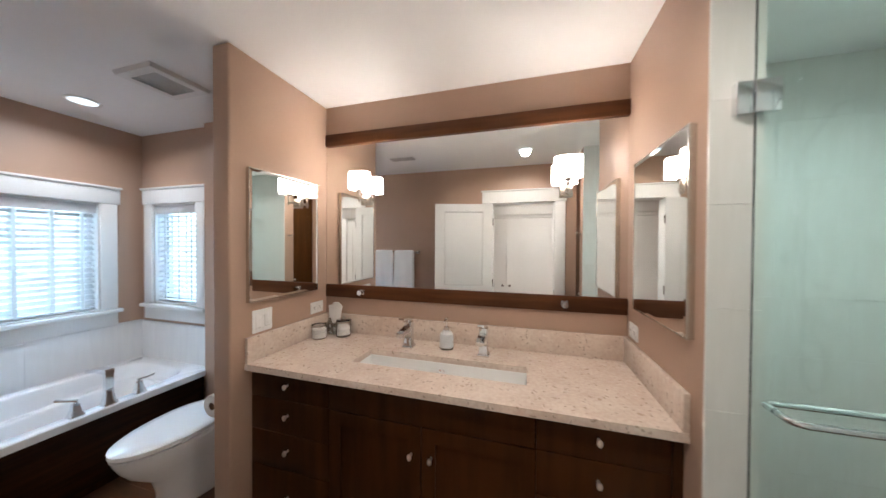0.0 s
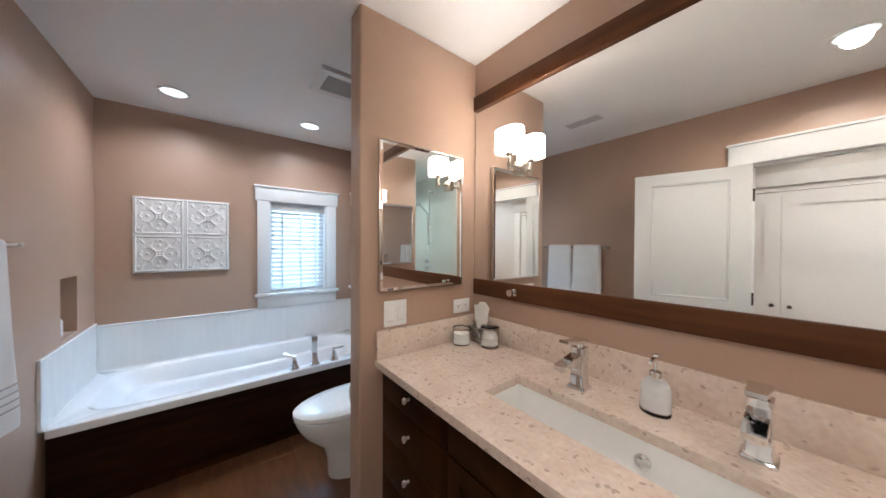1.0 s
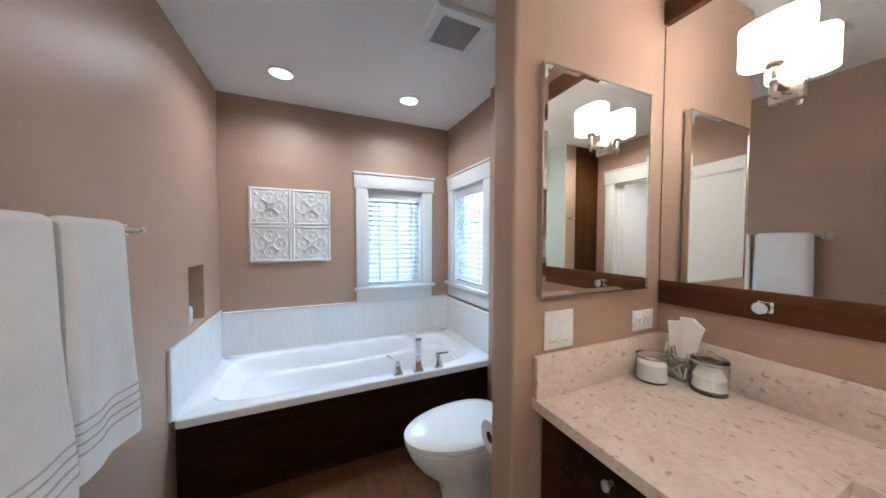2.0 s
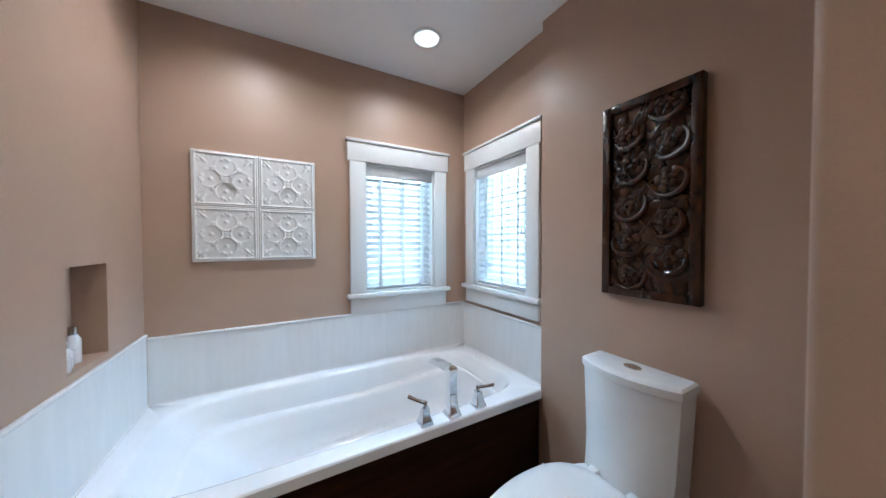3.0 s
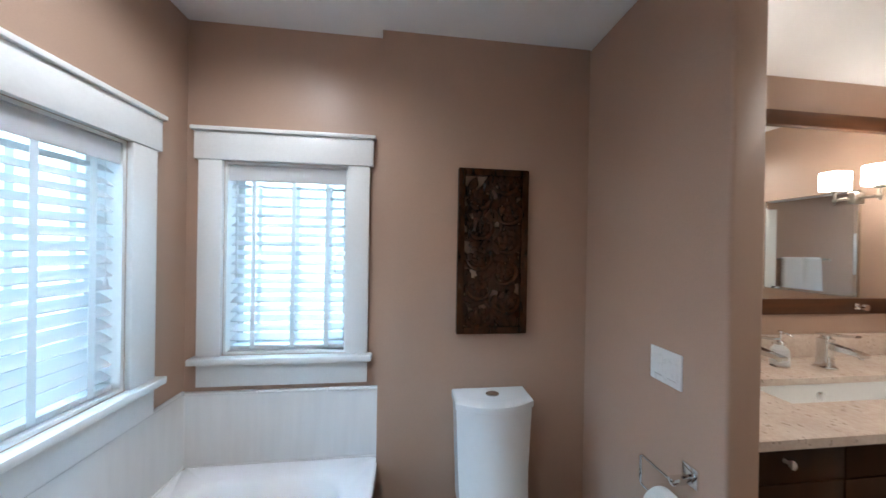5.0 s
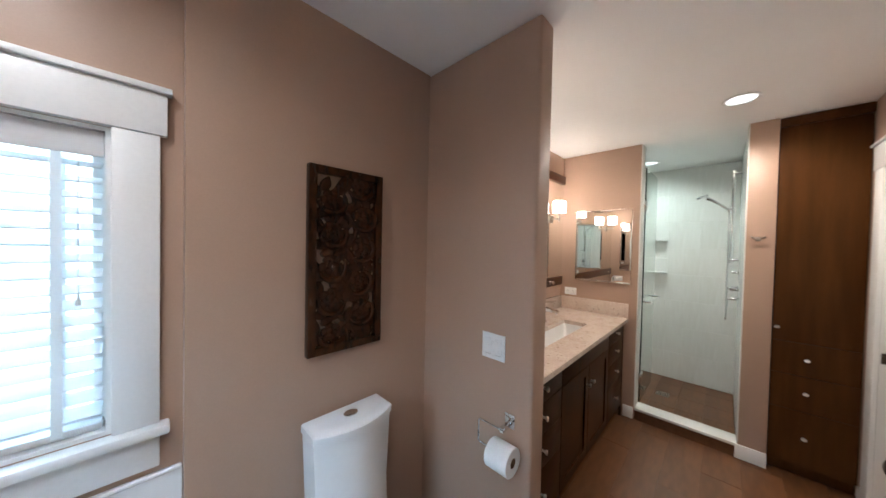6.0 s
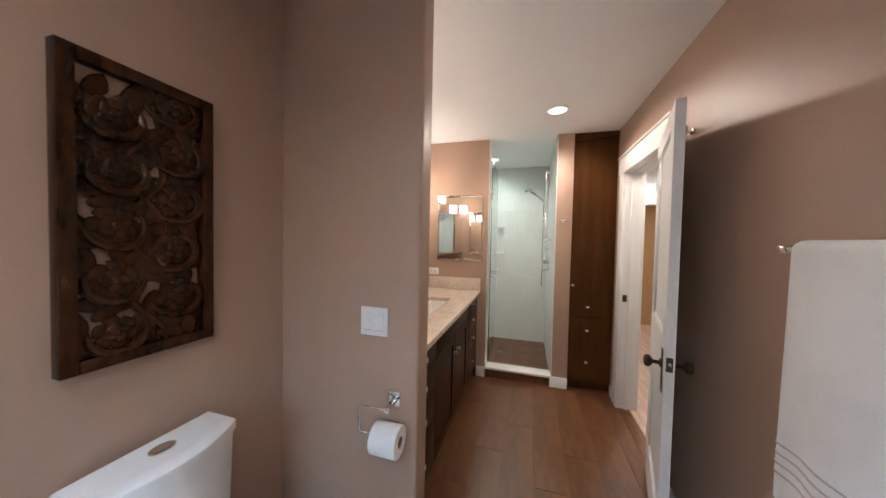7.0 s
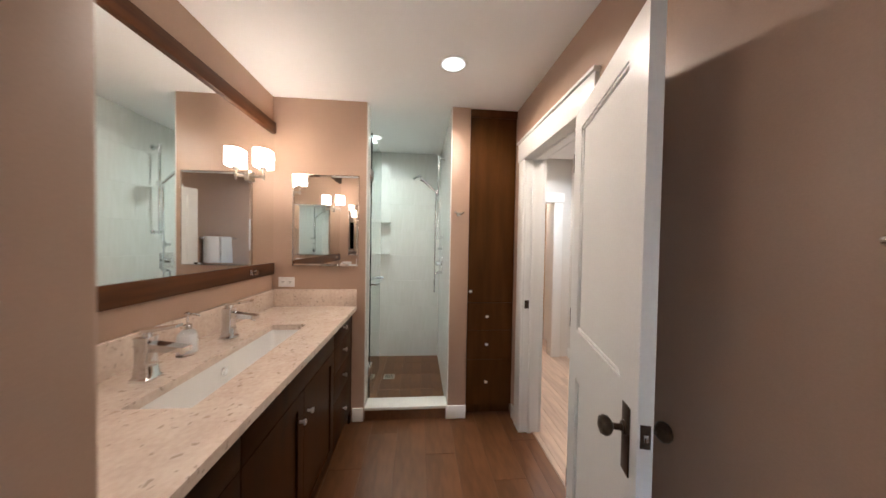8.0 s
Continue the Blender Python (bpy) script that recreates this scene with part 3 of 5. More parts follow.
drain = lathe([(0.03, 0), (0.03, 0.004), (0.02, 0.006)], cx, cy + 0.40, RIM - 0.379, n=20)
part("drain", local(drain, tub), M_CHROME, tub)
apron = thing("tub_apron", "dark espresso wood panel fronting the tub", "panel", (TUBX - 0.03, cy, 0))
part("board", local(boxm(TUBX - 0.035, TUBX - 0.015, YS + 0.016, YT - 0.002, 0.055, RIM - 0.047, bevel=0.003), apron), M_DARKH, apron)
part("kick_board", local(boxm(TUBX - 0.06, TUBX - 0.04, YS + 0.016, YT - 0.002, 0.0, 0.054, bevel=0.002), apron), M_DARK, apron)


# tub filler: swan-square spout and two lever handles on the deck
def filler_base(x, y, s, h):
    r = [oval(x, y, s, s, RIM + 0.0, 14, 24), oval(x, y, s, s, RIM + 0.008, 14, 24), oval(x, y, s * 0.74, s * 0.74, RIM + 0.028, 12, 24), oval(x, y, s * 0.55, s * 0.55, RIM + h * 0.7, 12, 24), oval(x, y, s * 0.5, s * 0.5, RIM + h, 12, 24)]
    return loft(bmesh.new(), r, True, True)


spout = thing("tub_spout", "chrome square-section tub spout on the deck", "faucet", (TUBX - 0.048, 1.245, RIM))
sx_, sy_ = TUBX - 0.048, 1.245
part("body", local(filler_base(sx_, sy_, 0.034, 0.10), spout), M_CHROME, spout)
neck = bmesh.new()
loft(neck, [[(sx_ - 0.014, sy_ - 0.019, z), (sx_ + 0.014, sy_ - 0.019, z), (sx_ + 0.014, sy_ + 0.019, z), (sx_ - 0.014, sy_ + 0.019, z)] for z in (RIM + 0.06, RIM + 0.15, RIM + 0.213)] , True, True)
part("neck", local(neck, spout), M_CHROME, spout)
arm = bmesh.new()
loft(arm, [[(x, sy_ - 0.021, z0), (x, sy_ + 0.021, z0), (x, sy_ + 0.021, z1), (x, sy_ - 0.021, z1)] for x, z0, z1 in ((sx_ + 0.016, RIM + 0.196, RIM + 0.216), (sx_ + 0.008, RIM + 0.194, RIM + 0.222), (sx_ - 0.10, RIM + 0.192, RIM + 0.216), (sx_ - 0.185, RIM + 0.178, RIM + 0.200), (sx_ - 0.195, RIM + 0.172, RIM + 0.186))], True, True)
part("spout_arm", local(arm, spout), M_CHROME, spout)
for hy, turn in ((1.105, 318), (1.395, 140)):
    hd = thing("tub_faucet_valve", "chrome lever handle on the tub deck", "faucet", (TUBX - 0.048, hy, RIM), group="tub levers")
    part("base", local(filler_base(TUBX - 0.048, hy, 0.030, 0.075), hd), M_CHROME, hd)
    lv = bmesh.new()
    rod(lv, (0, 0, 0.07), (0, 0, 0.092), 0.009, 0.008)
    loft(lv, [[(x, -w, z - 0.004), (x, w, z - 0.004), (x, w, z + 0.004), (x, -w, z + 0.004)] for x, w, z in ((-0.010, 0.009, 0.092), (0.010, 0.009, 0.095), (0.04, 0.007, 0.100), (0.078, 0.010, 0.112))], True, True)
    part("lever", move(lv, Matrix.Rotation(radians(turn - 90), 4, "Z")), M_CHROME, hd)

# ---------------------------------------------------------------- toilet
TX = -1.785
toilet = thing("toilet", "white ceramic one-piece toilet, lid closed", "toilet", (TX, 1.45, 0))


def egg(z, a, yb, yf, n=48, flat=2.6):
    """An elongated outline: squarish at the back yb, round at the front yf."""
    out = []
    ym = yb - 0.42 * (yb - yf)
    for i in range(n):
        t = 2 * math.pi * i / n
        c, s = math.cos(t), math.sin(t)
        p = flat if s > 0 else 2.0
        out.append((TX + a * math.copysign(abs(c) ** (2 / p), c), ym + (yb - ym if s > 0 else ym - yf) * math.copysign(abs(s) ** (2 / p), s), z))
    return out


bowl = [egg(0.0, 0.118, 1.70, 1.19), egg(0.02, 0.122, 1.70, 1.185), egg(0.12, 0.112, 1.70, 1.18), egg(0.20, 0.122, 1.70, 1.155), egg(0.28, 0.150, 1.70, 1.065), egg(0.34, 0.172, 1.70, 1.025), egg(0.385, 0.182, 1.70, 1.005), egg(0.40, 0.182, 1.70, 1.005), egg(0.405, 0.176, 1.70, 1.012)]
part("bowl", local(loft(bmesh.new(), bowl, True, True), toilet), M_CERAMIC, toilet)
seat = [egg(0.406, 0.178, 1.555, 1.005), egg(0.409, 0.184, 1.56, 0.996), egg(0.418, 0.184, 1.56, 0.996), egg(0.421, 0.178, 1.556, 1.006)]
part("seat", local(loft(bmesh.new(), seat, True, True), toilet), M_CERAMIC, toilet)
lid = [egg(0.4275, 0.182, 1.558, 0.998), egg(0.430, 0.187, 1.56, 0.990), egg(0.449, 0.187, 1.56, 0.990), egg(0.455, 0.180, 1.553, 1.002), egg(0.4575, 0.14, 1.52, 1.10), egg(0.458, 0.05, 1.40, 1.25)]
part("lid", local(loft(bmesh.new(), lid, True, True), toilet), M_CERAMIC, toilet)
for dx in (-0.07, 0.07):
    part("seat_hinge", local(boxm(TX + dx - 0.018, TX + dx + 0.018, 1.545, 1.59, 0.406, 0.452, bevel=0.008), toilet), M_CERAMIC, toilet)


def tank_ring(z, half, yb, yf, bow, n=14, back=0.0):
    """Straight back and sides with a front that bows out."""
    pts = [(TX - half, yb, z), (TX + half, yb, z)]
    for i in range(n + 1):
        u = 1 - 2 * i / n
        pts.append((TX + u * half, yf - bow * (1 - u * u), z))
    return pts


tank = [tank_ring(0.36, 0.150, 1.765, 1.63, 0.075), tank_ring(0.44, 0.152, 1.765, 1.645, 0.06), tank_ring(0.52, 0.156, 1.765, 1.655, 0.05), tank_ring(0.70, 0.164, 1.765, 1.655, 0.05), tank_ring(0.792, 0.168, 1.765, 1.655, 0.05)]
part("tank", local(loft(bmesh.new(), tank, True, True), toilet), M_CERAMIC, toilet)
tl = [tank_ring(0.7935, 0.168, 1.765, 1.654, 0.05), tank_ring(0.797, 0.173, 1.768, 1.649, 0.052), tank_ring(0.824, 0.173, 1.768, 1.649, 0.052), tank_ring(0.832, 0.166, 1.762, 1.657, 0.050), tank_ring(0.834, 0.13, 1.75, 1.675, 0.04)]
part("tank_lid", local(loft(bmesh.new(), tl, True, True), toilet), M_CERAMIC, toilet)
part("flush_button", local(lathe([(0.030, 0), (0.030, 0.004), (0.026, 0.006), (0.004, 0.0055)], TX, 1.695, 0.834, n=24, sy=0.72), toilet), M_NICKEL, toilet, "brushed oval flush button")

# ---------------------------------------------------------------- vanity
VF = 1.245                                  # cabinet front plane
van = thing("vanity_cabinet", "long dark espresso wood vanity with drawers and doors", "cabinet", (-0.24, 1.55, 0))
part("carcass", local(boxm(PX1 + 0.004, XE - 0.004, VF + 0.02, YN - 0.004, 0.095, 0.730), van), M_DARK, van)
top_frame = panel("x", PX1 + 0.004, XE - 0.004, VF + 0.02, YN - 0.004, 0.7305, 0.873, [(-0.73, 0.225, VF + 0.05, YN - 0.06)])
for v in top_frame.verts:
    v.co = Vector((v.co.x, v.co.z, v.co.y))
part("top_frame", local(top_frame, van), M_DARK, van)
part("toe_kick", local(boxm(PX1 + 0.006, XE - 0.006, VF + 0.07, VF + 0.09, 0.0, 0.095), van), M_DARK, van)


def knob_at(parent, x, y, z, axis="y", ob0=None):
    k = lathe([(0.0075, 0), (0.0065, 0.004), (0.0055, 0.012), (0.011, 0.016), (0.0145, 0.022), (0.013, 0.027), (0.004, 0.029)], n=18, sx=0.72)
    if axis == "y":
        move(k, Matrix.Translation((x, y, z)) @ Matrix.Rotation(radians(90), 4, "X"))
    else:
        move(k, Matrix.Translation((x, y, z)) @ Matrix.Rotation(radians(-90), 4, "Y"))
    return part("knob", local(k, ob0), M_KNOB, parent, "small polished chrome knob")


def front(name, x0, x1, z0, z1, shaker=0.0):
    g = 0.0015
    if shaker:
        bm = panel("x", x0 + g, x1 - g, z0 + g, z1 - g, VF, VF + 0.019, [(x0 + shaker, x1 - shaker, z0 + shaker, z1 - shaker)])
        box(bm, x0 + shaker - 0.004, x1 - shaker + 0.004, VF + 0.009, VF + 0.018, z0 + shaker - 0.004, z1 - shaker + 0.004)
    else:
        bm = boxm(x0 + g, x1 - g, VF, VF + 0.019, z0 + g, z1 - g, bevel=0.002)
    return part(name, local(bm, van), M_DARK, van)


ZS = [0.10, 0.385, 0.565, 0.735, 0.868]
for x0, x1, kx in ((PX1 + 0.006, -0.705, -0.943), (0.225, XE - 0.035, 0.44)):
    for a, b in zip(ZS, ZS[1:]):
        d = front("drawer_front", x0, x1, a, b)
        knob_at(d, kx, VF, (a + b) / 2 + 0.012, ob0=van)
front("false_front", -0.703, 0.223, 0.735, 0.868)
for x0, x1, kx in ((-0.703, -0.241, -0.285), (-0.239, 0.223, -0.195)):
    d = front("cabinet_door", x0, x1, 0.10, 0.733, shaker=0.062)
    knob_at(d, kx, VF, 0.61, ob0=van)
part("filler_strip", local(boxm(XE - 0.034, XE - 0.004, VF, VF + 0.019, 0.0, 0.87), van), M_DARK, van)

SINK = (-0.680, 0.190, 1.397, 1.592)
CT, CB, CF = 0.905, 0.874, 1.209
worktop = thing("worktop", "beige speckled quartz vanity worktop with backsplash", "worktop", (-0.24, 1.53, CB))
top = panel("x", PX1 + 0.002, XE - 0.002, CF, YN - 0.002, CB, CT, [SINK])
for v in top.verts:                          # the panel was laid out upright: tip it flat
    v.co = Vector((v.co.x, v.co.z, v.co.y))
part("slab", local(top, worktop), M_QUARTZ, worktop)
part("backsplash", local(boxm(PX1 + 0.002, XE - 0.002, YN - 0.022, YN - 0.002, CT + 0.0005, 1.034, bevel=0.002), worktop), M_QUARTZ, worktop)
part("backsplash", local(boxm(PX1 + 0.002, PX1 + 0.021, CF + 0.002, YN - 0.0225, CT + 0.0005, 1.034, bevel=0.002), worktop), M_QUARTZ, worktop)
part("backsplash", local(boxm(XE - 0.021, XE - 0.002, CF + 0.002, YN - 0.0225, CT + 0.0005, 1.034, bevel=0.002), worktop), M_QUARTZ, worktop)

sink = thing("sink", "long white undermount trough sink", "sink", (-0.25, 1.48, 0.75))
sx0, sx1, sy0, sy1 = SINK
scx, scy, sa, sb = (sx0 + sx1) / 2, (sy0 + sy1) / 2, (sx1 - sx0) / 2, (sy1 - sy0) / 2
rings = [oval(scx, scy, sa + 0.03, sb + 0.03, CB - 0.001, 30, 64), oval(scx, scy, sa + 0.004, sb + 0.004, CB - 0.001, 24, 64), oval(scx, scy, sa, sb, CB - 0.008, 22, 64), oval(scx, scy, sa - 0.012, sb - 0.010, CB - 0.10, 14, 64), oval(scx, scy, sa - 0.030, sb - 0.026, CB - 0.125, 10, 64), oval(scx, scy, sa - 0.07, sb - 0.05, CB - 0.131, 8, 64)]
part("basin", local(loft(bmesh.new(), rings, False, True), sink), M_CERAMIC, sink)
part("drain", local(lathe([(0.024, 0), (0.024, 0.003), (0.018, 0.005)], -0.25, scy, CB - 0.131, n=20), sink), M_CHROME, sink)
ovf = lathe([(0.020, 0), (0.020, 0.004), (0.014, 0.007), (0.004, 0.004)], n=18)
part("overflow_ring", local(move(ovf, Matrix.Translation((-0.25, sy1 - 0.012, CB - 0.050)) @ Matrix.Rotation(radians(88), 4, "X")), sink), M_CHROME, sink)


def basin_faucet(x, y):
    f = thing("faucet", "square chrome single-lever faucet on the worktop", "faucet", (x, y, CT), group="sink faucets")
    b = loft(bmesh.new(), [oval(0, 0, s, s, z, 14, 24) for s, z in ((0.030, 0), (0.030, 0.006), (0.023, 0.014), (0.020, 0.06), (0.0205, 0.12), (0.0215, 0.135))], True, True)
    part("body", b, M_CHROME, f)
    sp = bmesh.new()
    loft(sp, [[(-0.018, yy, z0), (0.018, yy, z0), (0.018, yy, z1), (-0.018, yy, z1)] for yy, z0, z1 in ((0.0, 0.088, 0.120), (-0.05, 0.090, 0.112), (-0.115, 0.088, 0.104), (-0.125, 0.086, 0.100))], True, True)
    part("spout", sp, M_CHROME, f)
    part("aerator", rodm((0, -0.108, 0.088), (0, -0.108, 0.078), 0.009), M_CHROME, f)
    lv = bmesh.new()
    rod(lv, (0, 0, 0.135), (0, 0, 0.150), 0.016)
    loft(lv, [[(-w, yy, z), (w, yy, z), (w, yy, z + 0.009), (-w, yy, z + 0.009)] for yy, w, z in ((0.022, 0.020, 0.150), (-0.015, 0.020, 0.151), (-0.06, 0.017, 0.157), (-0.10, 0.015, 0.165))], True, True)
    part("lever", lv, M_CHROME, f)
    f.scale = (1.1, 1.1, 1.12)
    return f


basin_faucet(-0.486, 1.690)
basin_faucet(-0.04, 1.690)

# ---------------------------------------------------------------- mirrors
mirror = thing("vanity_mirror", "large frameless mirror between dark wood rails", "mirror", (-0.24, YN, 1.7))
part("glass", local(boxm(PX1 + 0.002, XE - 0.002, YN - 0.007, YN - 0.0005, 1.2345, 2.196), mirror), M_MIRROR, mirror)
part("top_rail", local(boxm(PX1 + 0.002, XE - 0.002, YN - 0.024, YN - 0.0005, 2.1965, 2.278, bevel=0.003), mirror), M_RAIL, mirror, "dark brown wood rail")
part("bottom_rail", local(boxm(PX1 + 0.002, XE - 0.002, YN - 0.018, YN - 0.0005, 1.146, 1.234, bevel=0.003), mirror), M_RAIL, mirror, "dark brown wood rail")


def wall_cabinet(m, label):
    """A mirrored wall cabinet in its own frame: 0.49 wide along x, projecting along -y."""
    c = thing("medicine_cabinet", label, "cabinet", group="mirrored cabinets")
    W, HH = 0.49, 0.69
    part("body", boxm(0.002, W - 0.002, -0.010, -0.0005, 0.002, HH - 0.002), M_NICKEL, c)
    fr = panel("x", 0, W, 0, HH, -0.024, -0.0105, [(0.0045, W - 0.0045, 0.0045, HH - 0.0045)])
    part("door_frame", fr, M_NICKEL, c, "thin brushed metal frame")
    gl = bmesh.new()
    loft(gl, [[(0.005 + k, y, 0.005 + k), (W - 0.005 - k, y, 0.005 + k), (W - 0.005 - k, y, HH - 0.005 - k), (0.005 + k, y, HH - 0.005 - k)] for y, k in ((-0.0115, 0.0), (-0.0222, 0.0), (-0.0234, 0.013))], True, True)
    glass_ = part("mirror_glass", gl, M_MIRROR, c, "bevelled mirror glass")
    for face_ in glass_.data.polygons:
        face_.use_smooth = False
    c.matrix_world = m
    return c


wall_cabinet(pose(PX1, 1.218, 1.212, 0, 0, 89.1), "thin-framed mirrored medicine cabinet on the partition")
wall_cabinet(pose(XE, 1.688, 1.212, 0, 0, -90), "thin-framed mirrored medicine cabinet beside the shower")


def sconce(x):
    s = thing("wall_sconce", "nickel sconce with a lit oval opal glass shade", "sconce", (x, YN - 0.007, 1.80), group="mirror sconces")
    part("backplate", boxm(-0.034, 0.034, -0.014, 0, -0.022, 0.046, bevel=0.003), M_SCONCE, s)
    part("arm", boxm(-0.009, 0.009, -0.094, -0.0135, 0.005, 0.019, bevel=0.002), M_SCONCE, s)
    post = rodm((0, -0.085, 0.019), (0, -0.085, 0.058), 0.007)
    rod(post, (0, -0.085, -0.012), (0, -0.085, 0.005), 0.0055, 0.0075)
    part("post", post, M_SCONCE, s)
    part("cup", lathe([(0.018, 0.056), (0.020, 0.060), (0.020, 0.071), (0.016, 0.074)], 0, -0.085, 0, n=20), M_SCONCE, s)
    sh = bmesh.new()
    zz = ((0.076, 0.90), (0.072, 0.985), (0.077, 1.0), (0.174, 1.0), (0.179, 0.985), (0.176, 0.93))
    loft(sh, [oval(0, -0.085, 0.070 * k, 0.048 * k, z, 2.8, 40) for z, k in zz], True, False)
    part("shade", sh, M_SHADE, s, "glowing white oval glass shade")
    return s


sconce(-0.862)
sconce(0.391)


def robe_hook(m, label):
    h = thing("robe_hook", label, "hook", group="hooks")
    part("plate", boxm(-0.017, 0.017, -0.006, 0, -0.017, 0.017, bevel=0.002), M_CHROME, h)
    part("stem", rodm((0, -0.004, 0), (0, -0.034, 0), 0.007), M_CHROME, h)
    part("button", rodm((0, -0.030, 0), (0, -0.042, 0), 0.017, n=20), M_CHROME, h)
    h.matrix_world = m
    return h


robe_hook(pose(-0.884, YN - 0.018, 1.190), "small chrome hook on the mirror's dark rail")
robe_hook(pose(0.388, YN - 0.018, 1.190), "small chrome hook on the mirror's dark rail")


# ---------------------------------------------------------------- ceiling fittings
def downlight(x, y, label):
    d = thing("recessed_downlight", label, "downlight", (x, y, H), group="recessed downlights")
    part("trim_ring", lathe([(0.088, -0.0005), (0.088, -0.004), (0.082, -0.007), (0.070, -0.006), (0.068, -0.0008)], n=36, cap0=False, cap1=False), M_WHITE, d)
    part("lens", lathe([(0.0685, -0.0015), (0.066, -0.0045), (0.02, -0.006)], n=36), M_LENS, d, "glowing white lens")


# the hall and far room fittings are added along with their fill lamps
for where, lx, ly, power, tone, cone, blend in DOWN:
    downlight(lx, ly, "lit round recessed downlight, seen or added, in the " + where + " ceiling")

fan = thing("exhaust_fan", "square white bathroom fan cover with grey grille", "fan", (-1.885, 1.288, H))
fx0, fx1, fy0, fy1 = -2.04, -1.73, 1.13, 1.445
cover = panel("x", fx0, fx1, fy0, fy1, H - 0.022, H - 0.0005, [(fx0 + 0.045, fx1 - 0.045, fy0 + 0.045, fy1 - 0.045)])
for v in cover.verts:
    v.co = Vector((v.co.x, v.co.z, v.co.y))
    if v.co.z < H - 0.01:
        v.co.x += -0.010 * math.copysign(1, v.co.x + 1.885)
        v.co.y += -0.010 * math.copysign(1, v.co.y - 1.288)
part("cover", local(cover, fan), M_WHITE, fan)
# dark sheet painted in for the shade behind the grille
part("recess", local(boxm(fx0 + 0.038, fx1 - 0.038, fy0 + 0.038, fy1 - 0.038, H - 0.0045, H - 0.0005), fan), M_SHADOW, fan)
for k in range(22):
    gy = fy0 + 0.044 + k * (fy1 - fy0 - 0.088) / 21
    part("grille_slat", local(boxm(fx0 + 0.042, fx1 - 0.042, gy - 0.0032, gy + 0.0032, H - 0.018, H - 0.005), fan), M_GREY, fan)

vent = thing("ceiling_register", "white slotted ceiling air register", "vent", (-1.155, 0.60, H))
part("frame", local(boxm(-1.305, -1.005, 0.535, 0.655, H - 0.006, H - 0.0005, bevel=0.002), vent), M_WHITE, vent)
for k in range(7):
    yy = 0.555 + k * 0.0133
    part("slat", local(move(boxm(-1.29, -1.02, -0.006, 0.006, -0.001, 0.001), Matrix.Translation((0, yy, H - 0.009)) @ Matrix.Rotation(radians(35), 4, "X")), vent), M_GREY, vent)


# ---------------------------------------------------------------- shower fittings
shower_door = thing("shower_door", "frameless clear glass shower door standing open inward", "shower door", (0.785, 1.125, 0.11))
GY = 1.128
glass = part("glass", local(boxm(0.800, 1.385, GY - 0.005, GY + 0.005, 0.125, 2.28, bevel=0.001, seg=1), shower_door), M_GLASS, shower_door)
glass.visible_shadow = False
for z in (0.36, 1.93):
    hb_ = part("hinge", local(boxm(0.792, 0.850, GY - 0.016, GY + 0.016, z - 0.045, z + 0.045, bevel=0.003), shower_door), M_CHROME, shower_door, "chrome glass hinge")
    part("hinge_plate", local(boxm(0.752, 0.790, GY - 0.012, GY + 0.0125, z - 0.045, z + 0.045, bevel=0.002), shower_door), M_CHROME, hb_)
for s in (-1, 1):
    y0, y1 = GY + s * 0.005, GY + s * 0.058
    pts = [(0.858, y0, 1.05), (0.858, y0 + s * 0.035, 1.05), (0.868, y0 + s * 0.047, 1.05), (0.885, y1, 1.05), (1.09, y1, 1.05), (1.295, y1, 1.05), (1.312, y0 + s * 0.047, 1.05), (1.322, y0 + s * 0.035, 1.05), (1.322, y0, 1.05)]
    part("towel_bar", local(tube(bmesh.new(), pts, 0.0095, 12), shower_door), M_CHROME, shower_door, "curved chrome bar handle")
curb = thing("shower_curb", "pale stone-capped shower curb over dark tile", "curb", (0.76, 0.82, 0))
part("cap", local(boxm(XE - 0.012, 0.835, 0.4955, 1.1425, 0.085, 0.108, bevel=0.003), curb), M_TILE, curb, "pale stone cap")
part("riser", local(boxm(XE, 0.825, 0.496, 1.142, 0.0, 0.0845), curb), M_FLOOR, curb, "brown tile riser")

rail = thing("shower_rail", "chrome hand shower on a slide rail", "shower", (1.28, SY0, 1.8))
RX, RY = 1.28, SY0 + 0.062
part("slide_bar", local(rodm((RX, RY, 1.43), (RX, RY, 2.26), 0.0115), rail), M_CHROME, rail)
for z in (1.46, 2.23):
    br = rodm((RX, SY0 + 0.001, z), (RX, RY + 0.012, z), 0.011)
    rod(br, (RX, SY0 + 0.001, z), (RX, SY0 + 0.010, z), 0.024)
    part("bracket", local(br, rail), M_CHROME, rail)
part("slider", local(boxm(RX - 0.018, RX + 0.018, RY - 0.018, RY + 0.028, 1.875, 1.925, bevel=0.006), rail), M_CHROME, rail)
hand = tube(bmesh.new(), [(RX, RY + 0.02, 1.90), (RX - 0.004, RY + 0.08, 1.955), (RX - 0.01, RY + 0.14, 2.005), (RX - 0.015, RY + 0.175, 2.022)], [0.011, 0.012, 0.014, 0.016], 12)
part("handset", local(hand, rail), M_CHROME, rail)
face = lathe([(0.02, 0.022), (0.045, 0.012), (0.050, 0.0), (0.046, -0.006)], n=24)
part("spray_head", local(move(face, Matrix.Translation((RX - 0.018, RY + 0.205, 2.03)) @ Matrix.Rotation(radians(-22), 4, "X")), rail), M_CHROME, rail)
hose = [(RX + 0.012, RY + 0.022, 1.88 - 0.09 * k) for k in range(10)]
hose += [(RX + 0.052 - 0.040 * math.cos(math.pi * k / 8), RY + 0.020, 1.02 - 0.11 * math.sin(math.pi * k / 8)) for k in range(9)]
